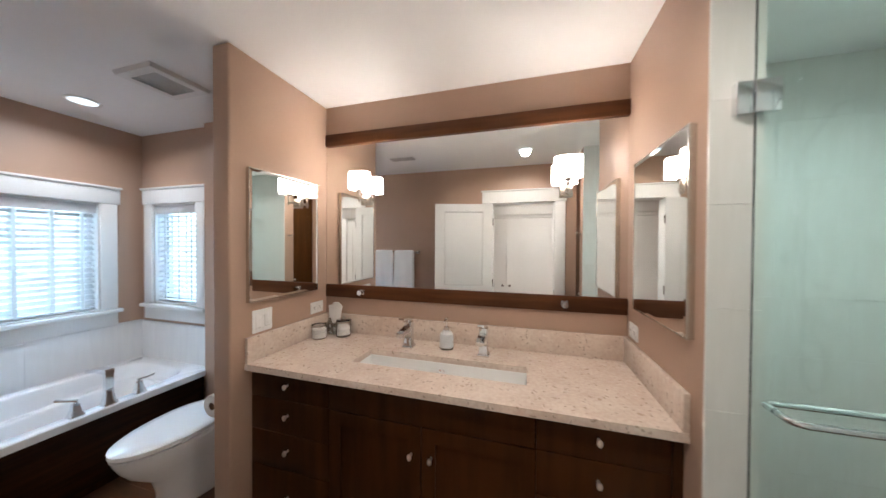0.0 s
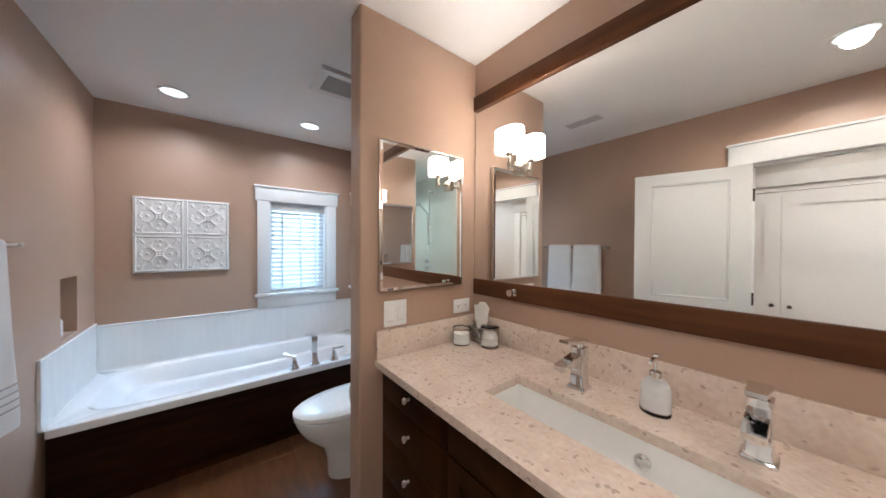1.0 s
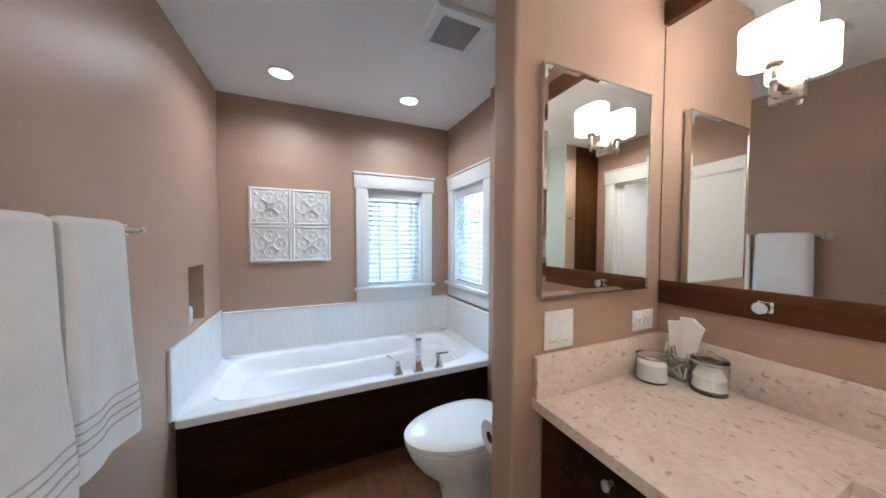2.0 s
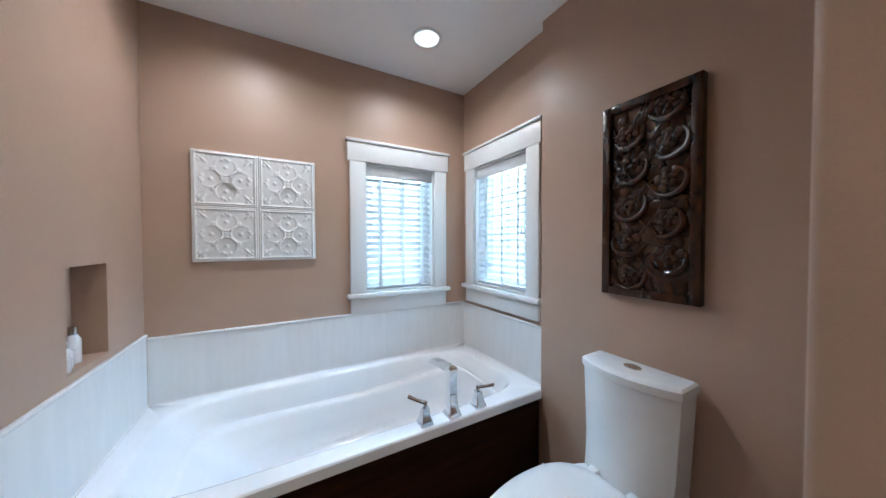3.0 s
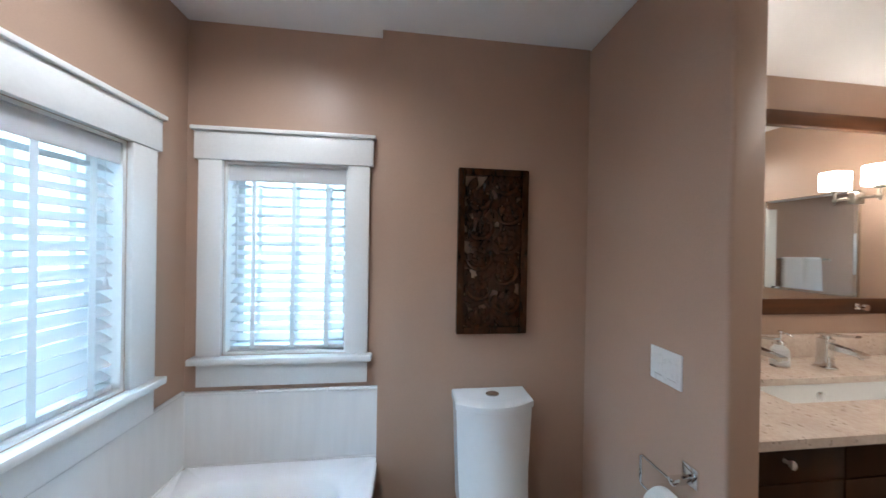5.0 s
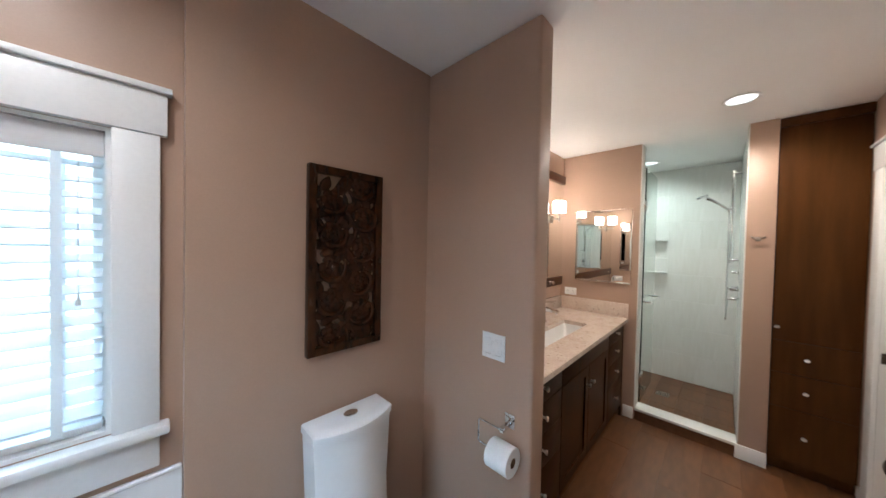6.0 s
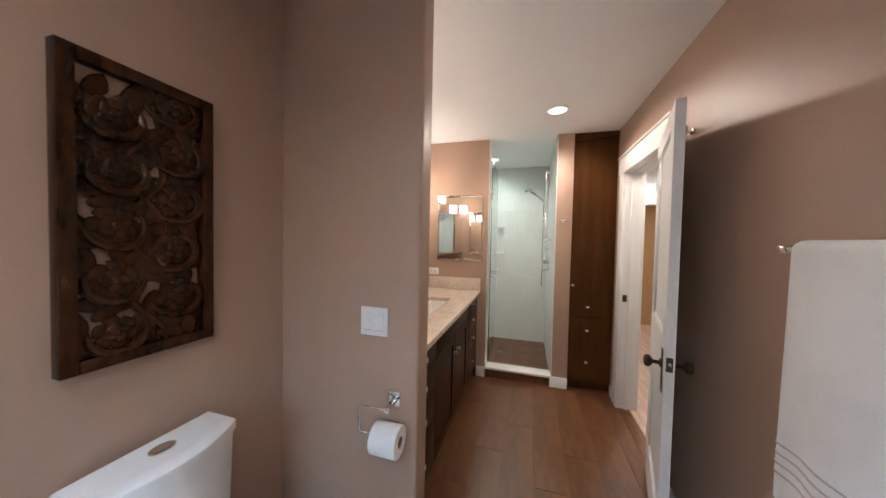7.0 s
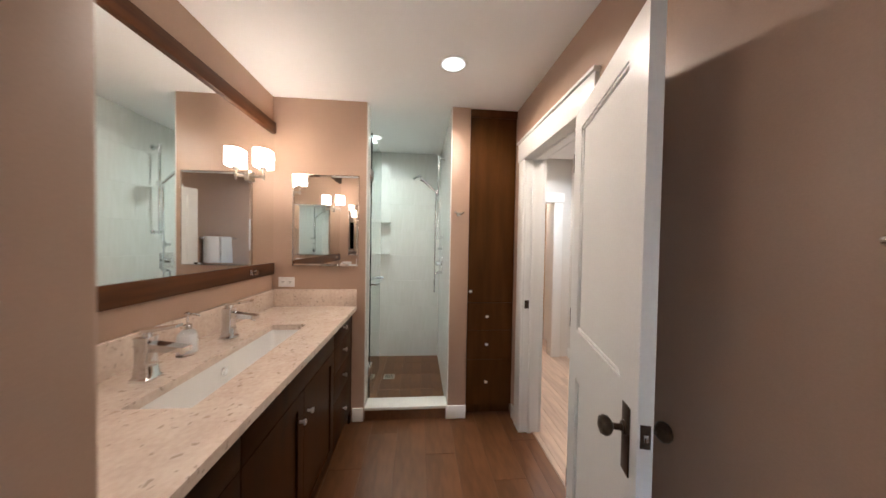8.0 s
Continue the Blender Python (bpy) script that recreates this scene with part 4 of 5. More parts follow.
hose += [(RX + 0.092, RY + 0.012, 1.04 + 0.012 * k) for k in range(1, 5)] + [(RX + 0.092, RY - 0.012, 1.10)]
part("hose", local(tube(bmesh.new(), hose, 0.0075, 8), rail), M_CHROME, rail)
part("hose_outlet", local(rodm((hose[-1][0], SY0, hose[-1][2]), (hose[-1][0], hose[-1][1] + 0.006, hose[-1][2]), 0.013), rail), M_CHROME, rail)
valve = thing("shower_valve", "square chrome shower valve with lever", "shower valve", (1.42, SY0, 1.19))
part("plate", local(boxm(1.345, 1.495, SY0, SY0 + 0.008, 1.115, 1.265, bevel=0.004), valve), M_CHROME, valve)
part("hub", local(rodm((1.42, SY0 + 0.008, 1.19), (1.42, SY0 + 0.06, 1.19), 0.024), valve), M_CHROME, valve)
part("lever", local(tube(bmesh.new(), [(1.42, SY0 + 0.05, 1.19), (1.39, SY0 + 0.062, 1.195), (1.33, SY0 + 0.075, 1.20)], [0.010, 0.009, 0.007], 10), valve), M_CHROME, valve)
div = thing("shower_diverter", "small square chrome diverter", "shower valve", (1.40, SY0, 1.345))
part("plate", local(boxm(1.375, 1.425, SY0, SY0 + 0.007, 1.32, 1.37, bevel=0.003), div), M_CHROME, div)
part("knob", local(rodm((1.40, SY0 + 0.007, 1.345), (1.40, SY0 + 0.052, 1.345), 0.014), div), M_CHROME, div)
shelf = thing("shower_shelf", "small pale stone shelf below the shower niche", "shelf", (SX1 - 0.03, 1.24, 1.26))
part("slab", local(boxm(SX1 - 0.075, SX1 - 0.010, 1.08, 1.40, 1.252, 1.272, bevel=0.004), shelf), M_TILE, shelf)
structure("niche_box", panel("y", 1.06, 1.42, 1.41, 1.66, SX1 + 0.085, SX1 + 0.10), M_TILE, "tiled back of the shower niche")
sd = thing("shower_drain", "square metal shower drain", "drain", (1.38, 1.02, 0.03))
part("frame", local(boxm(1.325, 1.435, 0.965, 1.075, 0.0265, 0.031, bevel=0.001), sd), M_NICKEL, sd)
# near-black strips on the solid plate, colouring in the shade of drain openings
for k in range(5):
    part("bar", local(boxm(1.34, 1.42, 0.978 + k * 0.018, 0.986 + k * 0.018, 0.031, 0.0325), sd), M_SHADOW, sd)

# ---------------------------------------------------------------- tall cabinet
tall = thing("tall_cabinet", "tall dark espresso linen cabinet with drawers below", "cabinet", (0.85, 0.15, 0))
CY0, CY1 = YS + 0.003, 0.343
part("carcass", local(boxm(0.742, 1.25, CY0, CY1, 0.085, H - 0.004), tall), M_WALNUT, tall)
part("toe_kick", local(boxm(0.775, 0.80, CY0, CY1, 0.0, 0.0845), tall), M_WALNUT, tall)
part("crown", local(boxm(0.704, 0.7415, CY0, CY1, H - 0.065, H - 0.004, bevel=0.006), tall), M_WALNUT, tall)


def side_front(name, y0, y1, z0, z1, shaker):
    bm = panel("y", y0, y1, z0, z1, 0.722, 0.7415, [(y0 + shaker, y1 - shaker, z0 + shaker, z1 - shaker)] if shaker else [])
    if shaker:
        box(bm, 0.731, 0.740, y0 + shaker - 0.004, y1 - shaker + 0.004, z0 + shaker - 0.004, z1 - shaker + 0.004)
    return part(name, local(bm, tall), M_WALNUT, tall)


d = side_front("cabinet_door", CY0 + 0.003, CY1 - 0.003, 0.927, H - 0.067, 0.0)
knob_at(d, 0.722, CY1 - 0.022, 1.02, axis="x", ob0=tall)
for z0, z1, kz in ((0.702, 0.924, 0.817), (0.462, 0.699, 0.590), (0.09, 0.459, 0.284)):
    d = side_front("drawer_front", CY0 + 0.003, CY1 - 0.003, z0, z1, 0.0)
    knob_at(d, 0.722, 0.182, kz, axis="x", ob0=tall)


# double robe hook on the stub wall, and one behind the door
def double_hook(m, label):
    h = thing("wall_hook", label, "hook", group="hooks")
    part("plate", boxm(-0.015, 0.015, -0.007, 0, -0.015, 0.015, bevel=0.002), M_NICKEL, h)
    part("stem", rodm((0, -0.005, 0), (0, -0.030, 0), 0.0065), M_NICKEL, h)
    for s in (-1, 1):
        part("prong", tube(bmesh.new(), [(0, -0.028, 0), (s * 0.018, -0.036, 0.002), (s * 0.036, -0.044, 0.016)], [0.006, 0.0065, 0.0075], 10), M_NICKEL, h)
    h.matrix_world = m


double_hook(pose(XE, 0.428, 1.632, 0, 0, -90), "nickel double robe hook on the narrow wall")
double_hook(pose(-0.545, YS, 2.0, 0, 0, 180), "nickel double hook high on the wall behind the door")


# ---------------------------------------------------------------- towel bar and towels
BAR_Y, BAR_Z = YS + 0.052, 1.418
tbar = thing("towel_bar", "nickel towel bar on the taupe wall", "towel bar", (-1.55, YS, BAR_Z))
part("bar", local(rodm((-1.985, BAR_Y, BAR_Z), (-1.185, BAR_Y, BAR_Z), 0.009), tbar), M_NICKEL, tbar)
for x in (-1.965, -1.205):
    ps = boxm(x - 0.012, x + 0.012, YS + 0.001, BAR_Y + 0.012, BAR_Z - 0.012, BAR_Z + 0.012, bevel=0.002)
    box(ps, x - 0.022, x + 0.022, YS + 0.0005, YS + 0.009, BAR_Z - 0.022, BAR_Z + 0.022, bevel=0.002)
    part("post", local(ps, tbar), M_NICKEL, tbar)


def towel(x0, x1, bottom, phase, label):
    """A folded towel hung over the bar; its front sways in soft folds that grow towards the hem."""
    tw = thing("bath_towel", label, "towel", ((x0 + x1) / 2, BAR_Y, BAR_Z), group="hanging towels")
    N, R = 26, 0.030

    def sway(x, z):
        f = (x - x0) / (x1 - x0)
        k = min(1.0, (BAR_Z - z) / 0.6)
        return 0.013 * k * math.sin(phase + 4.0 * f) + 0.006 * k * math.sin(phase * 2 + 11 * f + 2 * z) + 0.003 * math.sin(9 * z + 7 * f) * k + 0.012 * k

    def edge(x, z):
        f = (x - x0) / (x1 - x0) - 0.5
        k = max(0.0, min(1.0, (BAR_Z - z) / 0.65))
        return x + 0.018 * k * f + 0.003 * math.sin(3 * z * 4 + phase) * k

    def outline(i):
        f = i / N
        x = x0 + (x1 - x0) * f
        round_ = 0.017 * (1 - min(1, 10 * min(f, 1 - f))) ** 2
        pts = []
        zb = bottom + 0.006 * math.sin(4 * f + phase)
        for k in range(15):
            z = zb + (BAR_Z - zb) * k / 14
            pts.append((edge(x, z), BAR_Y + R - round_ + sway(x, z), z))
        for k in range(1, 8):
            a = math.pi * k / 8
            pts.append((x, BAR_Y + (R - round_) * math.cos(a), BAR_Z + (R - round_) * math.sin(a) * 0.9))
        for k in range(8):
            z = BAR_Z + (bottom + 0.05 - BAR_Z) * k / 7
            pts.append((edge(x, z), BAR_Y - R + round_ + 0.006, z))
        return pts
    part("cloth", local(loft(bmesh.new(), [outline(i) for i in range(N + 1)], True, True), tw), M_TOWEL, tw)
    for k in range(4):
        z = bottom + 0.080 + 0.028 * k
        st = bmesh.new()
        rings = []
        for i in range(N + 1):
            f = i / N
            x = x0 + (x1 - x0) * f
            zz = z + 0.006 * math.sin(4 * f + phase)
            y = BAR_Y + R - 0.017 * (1 - min(1, 10 * min(f, 1 - f))) ** 2 + sway(x, zz)
            xx = edge(x, zz)
            rings.append([(xx, y - 0.003, zz - 0.003), (xx, y + 0.0018, zz - 0.003), (xx, y + 0.0018, zz + 0.003), (xx, y - 0.003, zz + 0.003)])
        loft(st, rings, True, True)
        part("stripe", local(st, tw), M_STRIPE, tw, "thin grey woven stripe")


towel(-1.530, -1.252, 0.708, 0.6, "white terry bath towel with grey stripes on a bar")
towel(-1.815, -1.560, 0.735, 2.6, "white terry bath towel with grey stripes on a bar")


# ---------------------------------------------------------------- wall art
def tin_height(u, v):
    """Pressed ornament on one square, u and v from -1 to 1: four rimmed discs, a middle boss, corner buds."""
    h = 0.0
    m = max(abs(u), abs(v))
    h += 0.8 * math.exp(-((m - 0.93) / 0.025) ** 2) + 0.5 * math.exp(-((m - 0.985) / 0.02) ** 2)
    for a, b in ((0.0, 0.46), (0.0, -0.46), (0.46, 0.0), (-0.46, 0.0)):
        d = math.hypot(u - a, v - b)
        inward = 0.5 - 0.5 * ((u - a) * a + (v - b) * b) / (0.46 * max(d, 1e-4))
        h += (0.02 + 1.05 * inward ** 1.5) * math.exp(-((d - 0.33) / 0.030) ** 2)
        if d < 0.33:
            h += -0.25 * (1 - (d / 0.33) ** 2)
        h += 0.8 * math.exp(-(d / 0.055) ** 2)
        # three-lobed bud pointing outwards
        ox, oy = math.copysign(1, a) if a else 0, math.copysign(1, b) if b else 0
        for lx, ly, w in ((0.78 * ox, 0.78 * oy, 0.05), (0.72 * ox + 0.10 * oy, 0.72 * oy + 0.10 * ox, 0.045), (0.72 * ox - 0.10 * oy, 0.72 * oy - 0.10 * ox, 0.045)):
            h += 0.65 * math.exp(-((u - lx) ** 2 + (v - ly) ** 2) / w ** 2)
    s, t = abs(u), abs(v)
    h += 0.7 * math.exp(-(max(abs(u), abs(v)) / 0.10) ** 6)
    h += 0.55 * math.exp(-((abs(s - 0.40) + abs(t - 0.40)) / 0.09) ** 4)
    d1, d2 = (s + t) / 1.414, abs(s - t) / 1.414
    h += 0.75 * math.exp(-((d2 / 0.035) ** 2)) * math.exp(-(((d1 - 1.02) / 0.17) ** 4))
    for w in (0.10, -0.10):
        h += 0.6 * math.exp(-(((s - t) / 1.414 - w) / 0.045) ** 2) * math.exp(-(((d1 - 1.08) / 0.06) ** 2))
    return h


art = thing("tin_wall_art", "square white pressed-tin relief of four tiles", "wall art", (XW, 0.445, 1.497))
AW = 0.588
part("backing", boxm(0.0005, 0.016, -AW / 2, AW / 2, -AW / 2, AW / 2, bevel=0.002), M_TIN, art)
G = 64
tile_bm = bmesh.new()
grid = [[tile_bm.verts.new((0.0190 + 0.0095 * tin_height(-1 + 2 * i / G, -1 + 2 * j / G), (i / G - 0.5) * (AW / 2 - 0.012), (j / G - 0.5) * (AW / 2 - 0.012))) for j in range(G + 1)] for i in range(G + 1)]
for i in range(G):
    for j in range(G):
        tile_bm.faces.new((grid[i][j], grid[i + 1][j], grid[i + 1][j + 1], grid[i][j + 1]))
edges = [e for e in tile_bm.edges if len(e.link_faces) == 1]
ext = bmesh.ops.extrude_edge_only(tile_bm, edges=edges)
for v in ext["geom"]:
    if isinstance(v, bmesh.types.BMVert):
        v.co.x = 0.0155
tin = part("tin_tile", tile_bm, M_TIN, art)
for s, t in ((-1, -1), (-1, 1), (1, -1), (1, 1)):
    o = tin if (s, t) == (-1, -1) else new("tin_tile", tin.data)
    o.parent = art
    o.location = (0, s * AW / 4, t * AW / 4)
for horizontal in (True, False):
    ridge = bmesh.new()
    for off in (-0.006, 0.006):
        if horizontal:
            rod(ridge, (0.019, -AW / 2 + 0.002, off), (0.019, AW / 2 - 0.002, off), 0.0045, n=8)
        else:
            rod(ridge, (0.0195, off, -AW / 2 + 0.002), (0.0195, off, AW / 2 - 0.002), 0.0045, n=8)
    part("seam_bead", ridge, M_TIN, art)

carve = thing("carved_wall_panel", "dark carved openwork wood panel with curling vines", "wall art", (-1.7755, YT, 1.4715))
CW, CH = 0.335, 0.770
for x0, x1, z0, z1 in ((-CW / 2, -CW / 2 + 0.032, -CH / 2, CH / 2), (CW / 2 - 0.032, CW / 2, -CH / 2, CH / 2), (-CW / 2 + 0.0322, CW / 2 - 0.0322, CH / 2 - 0.032, CH / 2), (-CW / 2 + 0.0322, CW / 2 - 0.0322, -CH / 2, -CH / 2 + 0.032)):
    part("frame_board", boxm(x0, x1, -0.034, -0.0005, z0, z1, bevel=0.003), M_CARVE, carve)
rng = random.Random(7)


def leaf_shape(length, width, thick):
    b = bmesh.new()
    bmesh.ops.create_uvsphere(b, u_segments=12, v_segments=8, radius=1.0)
    for v in b.verts:
        x, y, z = v.co
        taper = (1 - max(0, x) ** 2 * 0.75)
        v.co = Vector((x * length, y * thick + 0.10 * thick * math.cos(3.1 * z), z * width * taper + 0.25 * width * x * x))
    return b


def petal_rose(cxx, cz, size, turn):
    """A rose of two rings of cupped petals round a bud."""
    rose = bmesh.new()
    for n_, rad, ln, lift in ((6, 0.024, 0.016, 0.020), (4, 0.011, 0.011, 0.027)):
        for k in range(n_):
            a = k * 2 * math.pi / n_ + turn + 0.4 * n_
            merge(rose, move(leaf_shape(ln * size, 0.013 * size, 0.008), Matrix.Translation((cxx + rad * size * math.cos(a), -lift, cz + rad * size * math.sin(a))) @ Matrix.Rotation(-(a + 1.0), 4, "Y")))
    merge(rose, move(leaf_shape(0.007 * size, 0.007 * size, 0.011), Matrix.Translation((cxx, -0.030, cz))))
    return rose


def clamp_inside(bm):
    for v in bm.verts:
        v.co.x = max(-CW / 2 + 0.025, min(CW / 2 - 0.025, v.co.x))
        v.co.z = max(-CH / 2 + 0.025, min(CH / 2 - 0.025, v.co.z))
        v.co.y = min(v.co.y, -0.001)
    return bm


for row in range(5):
    for col in (-1, 1):
        cz = CH / 2 - 0.100 - row * 0.138 + (0.035 if col > 0 else -0.030) + rng.uniform(-0.010, 0.010)
        cxx = col * 0.068 + rng.uniform(-0.010, 0.010)
        turn = rng.uniform(0.0, 1.2) + (math.pi if col > 0 else 0.0)
        hand_ = 1 if col > 0 else -1
        # a sweeping crescent that springs from the stem and closes round the rose
        curl = []
        for k in range(20):
            f = k / 19
            r = 0.062 - 0.016 * f
            a = turn + hand_ * f * 1.2 * math.pi
            curl.append((cxx + r * 1.08 * math.cos(a), -0.014 - 0.014 * math.sin(math.pi * f), cz + r * math.sin(a)))
        part("vine_curl", clamp_inside(tube(bmesh.new(), curl, [0.003 + 0.0105 * math.sin(math.pi * (k + 0.6) / 20.6) ** 0.8 for k in range(20)], 9)), M_CARVE, carve)
        part("rose", clamp_inside(petal_rose(cxx, cz, rng.uniform(1.25, 1.55), turn)), M_CARVE, carve)
        for k in range(6):
            a = turn + 1.05 * k + rng.uniform(-0.3, 0.3)
            lf = move(leaf_shape(rng.uniform(0.036, 0.050), 0.022, 0.009), Matrix.Translation((cxx + 0.070 * math.cos(a), -0.013, cz + 0.066 * math.sin(a))) @ Matrix.Rotation(-(a + rng.uniform(0.4, 1.3) * hand_), 4, "Y"))
            part("leaf", clamp_inside(lf), M_CARVE, carve)
for lx, lz, a in ((0.070, -0.300, 0.5), (0.105, -0.325, 1.7), (0.055, -0.335, 2.8), (0.112, -0.275, 2.2)):
    part("leaf", clamp_inside(move(leaf_shape(0.046, 0.024, 0.009), Matrix.Translation((lx, -0.013, lz)) @ Matrix.Rotation(-a, 4, "Y"))), M_CARVE, carve)
for ph in (0.0, math.pi):
    stem = [(0.045 * math.sin(ph + 2.3 * math.pi * k / 40 * 2), -0.010, CH / 2 - 0.02 - (CH - 0.04) * k / 40) for k in range(41)]
    part("stem", tube(bmesh.new(), stem, 0.012, 8), M_CARVE, carve)


# ---------------------------------------------------------------- switches and outlets
def wall_plate(kind_, label, width, height, m):
    """Plate in its own frame, centred on the origin, facing -y."""
    p = thing(kind_, label, "switch" if kind_ == "light_switch" else "outlet", group="wall plates")
    part("plate", boxm(-width / 2, width / 2, -0.006, -0.0005, -height / 2, height / 2, bevel=0.002), M_PLATE, p)
    if kind_ == "light_switch":
        for x in (-0.026, 0.026):
            rk = boxm(x - 0.0165, x + 0.0165, -0.0082, -0.0055, -0.033, 0.033, bevel=0.0012)
            for v in rk.verts:
                if v.co.y < -0.007:
                    v.co.y += 0.0012 if v.co.z > 0 else -0.0004
            part("rocker", rk, M_PLATE, p)
            part("slit", boxm(x - 0.0165, x + 0.0165, -0.0068, -0.0058, -0.0368, -0.0345), M_GREY, p)
    else:
        for x in (-0.026, 0.026) if width > 0.10 else (0,):
            part("socket_face", boxm(x - 0.0215, x + 0.0215, -0.0085, -0.0055, -0.0165, 0.0165, bevel=0.002), M_PLATE, p)
            # no holes are cut: dark blocks stand for the shade inside them
            for dx in (-0.007, 0.007):
                part("slot", boxm(x + dx - 0.0045, x + dx + 0.0045, -0.009, -0.0082, 0.003, 0.0055), M_SHADOW, p)
            part("slot", boxm(x - 0.0025, x + 0.0025, -0.009, -0.0082, -0.008, -0.003), M_SHADOW, p)
    p.matrix_world = m
    return p


wall_plate("light_switch", "white double rocker switch above the worktop", 0.120, 0.120, pose(PX1, 1.312, 1.104, 0, 0, 90))
wall_plate("power_outlet", "white double socket plate above the worktop", 0.118, 0.075, pose(PX1, 1.730, 1.088, 0, 0, 90))
wall_plate("power_outlet", "white double socket plate above the worktop", 0.118, 0.075, pose(XE, 1.734, 1.088, 0, 0, -90))
wall_plate("light_switch", "white double rocker switch beside the toilet", 0.120, 0.115, pose(PX0, 1.326, 1.095, 0, 0, -90))

# toilet paper holder
tp = thing("toilet_paper_holder", "chrome toilet paper holder with square plate", "paper holder", (PX0, 1.232, 0.80))
part("plate", boxm(-0.009, -0.0005, -0.024, 0.024, -0.030, 0.030, bevel=0.002), M_CHROME, tp)
part("post", boxm(-0.075, -0.008, -0.010, 0.010, -0.022, -0.002, bevel=0.003), M_CHROME, tp)
part("arm", tube(bmesh.new(), [(-0.068, 0, -0.012), (-0.068, 0.06, -0.012), (-0.068, 0.110, -0.012), (-0.068, 0.118, -0.020), (-0.068, 0.118, -0.105), (-0.068, 0.110, -0.113), (-0.068, -0.03, -0.113)], 0.0045, 10), M_CHROME, tp)
roll = thing("toilet_paper_roll", "white toilet paper roll on its holder", "toilet paper", (PX0 - 0.068, 1.228, 0.678))
ring = []
for r, y in ((0.020, -0.052), (0.055, -0.052), (0.057, -0.049), (0.057, 0.049), (0.055, 0.052), (0.020, 0.052)):
    ring.append([(r * math.cos(2 * math.pi * i / 36), y, r * math.sin(2 * math.pi * i / 36)) for i in range(36)])
rb = loft(bmesh.new(), ring + [ring[0]])
bmesh.ops.remove_doubles(rb, verts=rb.verts, dist=1e-5)
part("paper", rb, M_PAPER, roll)
core = []
for r, y in ((0.0195, -0.0515), (0.0195, 0.0515), (0.0180, 0.0515), (0.0180, -0.0515)):
    core.append([(r * math.cos(2 * math.pi * i / 28), y, r * math.sin(2 * math.pi * i / 28)) for i in range(28)])
part("core", loft(bmesh.new(), core + [core[0]]), M_BROWNWAX, roll, "brown cardboard core")

# ---------------------------------------------------------------- things on the worktop
soap = thing("soap_dispenser", "clear bottle of white liquid soap with chrome pump", "soap dispenser", (-0.262, 1.722, CT))
bottle = part("bottle", lathe([(0.037, 0.0), (0.040, 0.004), (0.039, 0.075), (0.035, 0.092), (0.022, 0.108), (0.016, 0.112)], n=32, sx=1.05, sy=0.85), M_JAR, soap, "clear glass bottle")
bottle.visible_shadow = False
part("liquid_soap", lathe([(0.030, 0.010), (0.035, 0.014), (0.0345, 0.074), (0.030, 0.088), (0.012, 0.094)], n=32, sx=1.05, sy=0.85), M_SOAP, soap, "white liquid soap")
part("collar", lathe([(0.0165, 0.112), (0.0165, 0.128), (0.012, 0.131)], n=24), M_CHROME, soap)
part("pump", tube(bmesh.new(), [(0, 0, 0.128), (0, 0, 0.165), (0, -0.004, 0.172), (0, -0.03, 0.174), (0, -0.052, 0.168)], [0.0045, 0.0045, 0.006, 0.0055, 0.004], 10), M_CHROME, soap)
part("pump_button", lathe([(0.010, 0.174), (0.011, 0.177), (0.009, 0.183), (0.002, 0.184)], n=18), M_CHROME, soap)


def glass_jar(x, y, r, h, fill, label, lidded):
    j = thing("glass_jar", label, "jar", (x, y, CT), group="vanity jars")
    wall_ = lathe([(r * 0.94, 0.0), (r, 0.004), (r, h - 0.006), (r * 0.97, h), (r * 0.93, h), (r * 0.95, h - 0.008), (r * 0.95, 0.007), (r * 0.80, 0.006)], n=32)
    g = part("glass", wall_, M_JAR, j)
    g.visible_shadow = False
    part("band", lathe([(r * 1.02, h - 0.005), (r * 1.03, h - 0.004), (r * 1.03, h + 0.001), (r * 1.02, h + 0.003)], n=32, cap0=False, cap1=False), M_NICKEL, j, "thin nickel rim band")
    if lidded:
        part("cotton_pads", lathe([(r * 0.60, 0.010), (r * 0.90, 0.016), (r * 0.80, 0.036), (r * 0.88, 0.052), (r * 0.60, fill), (r * 0.2, fill + 0.006)], n=20), M_COTTON, j, "white cotton pads")
        lid_ = part("lid", lathe([(r * 1.0, h + 0.0035), (r * 1.03, h + 0.006), (r * 0.9, h + 0.012), (r * 0.15, h + 0.015)], n=32), M_JAR, j, "clear glass lid")
        part("finial", lathe([(0.004, h + 0.014), (0.006, h + 0.018), (0.008, h + 0.028), (0.003, h + 0.034)], n=14), M_CHROME, lid_)
    else:
        part("candle_wax", lathe([(r * 0.93, 0.0075), (r * 0.93, fill), (r * 0.85, fill + 0.002), (r * 0.1, fill)], n=28), M_COTTON, j, "cream candle wax")
        part("wick", rodm((0, 0, fill), (0.001, 0, fill + 0.008), 0.001, n=6), M_SHADOW, j)


glass_jar(-1.105, 1.668, 0.046, 0.084, 0.060, "squat glass candle jar with cream wax", False)
glass_jar(-0.982, 1.752, 0.047, 0.098, 0.074, "lidded glass jar of cotton pads", True)
hold = thing("tissue_holder", "silver star-cut holder with folded white towels", "holder", (-1.078, 1.772, CT))
pos = bmesh.new()
box(pos, -0.034, 0.034, -0.030, 0.030, 0.0, 0.006, bevel=0.001)
part("base", pos, M_PEWTER, hold)
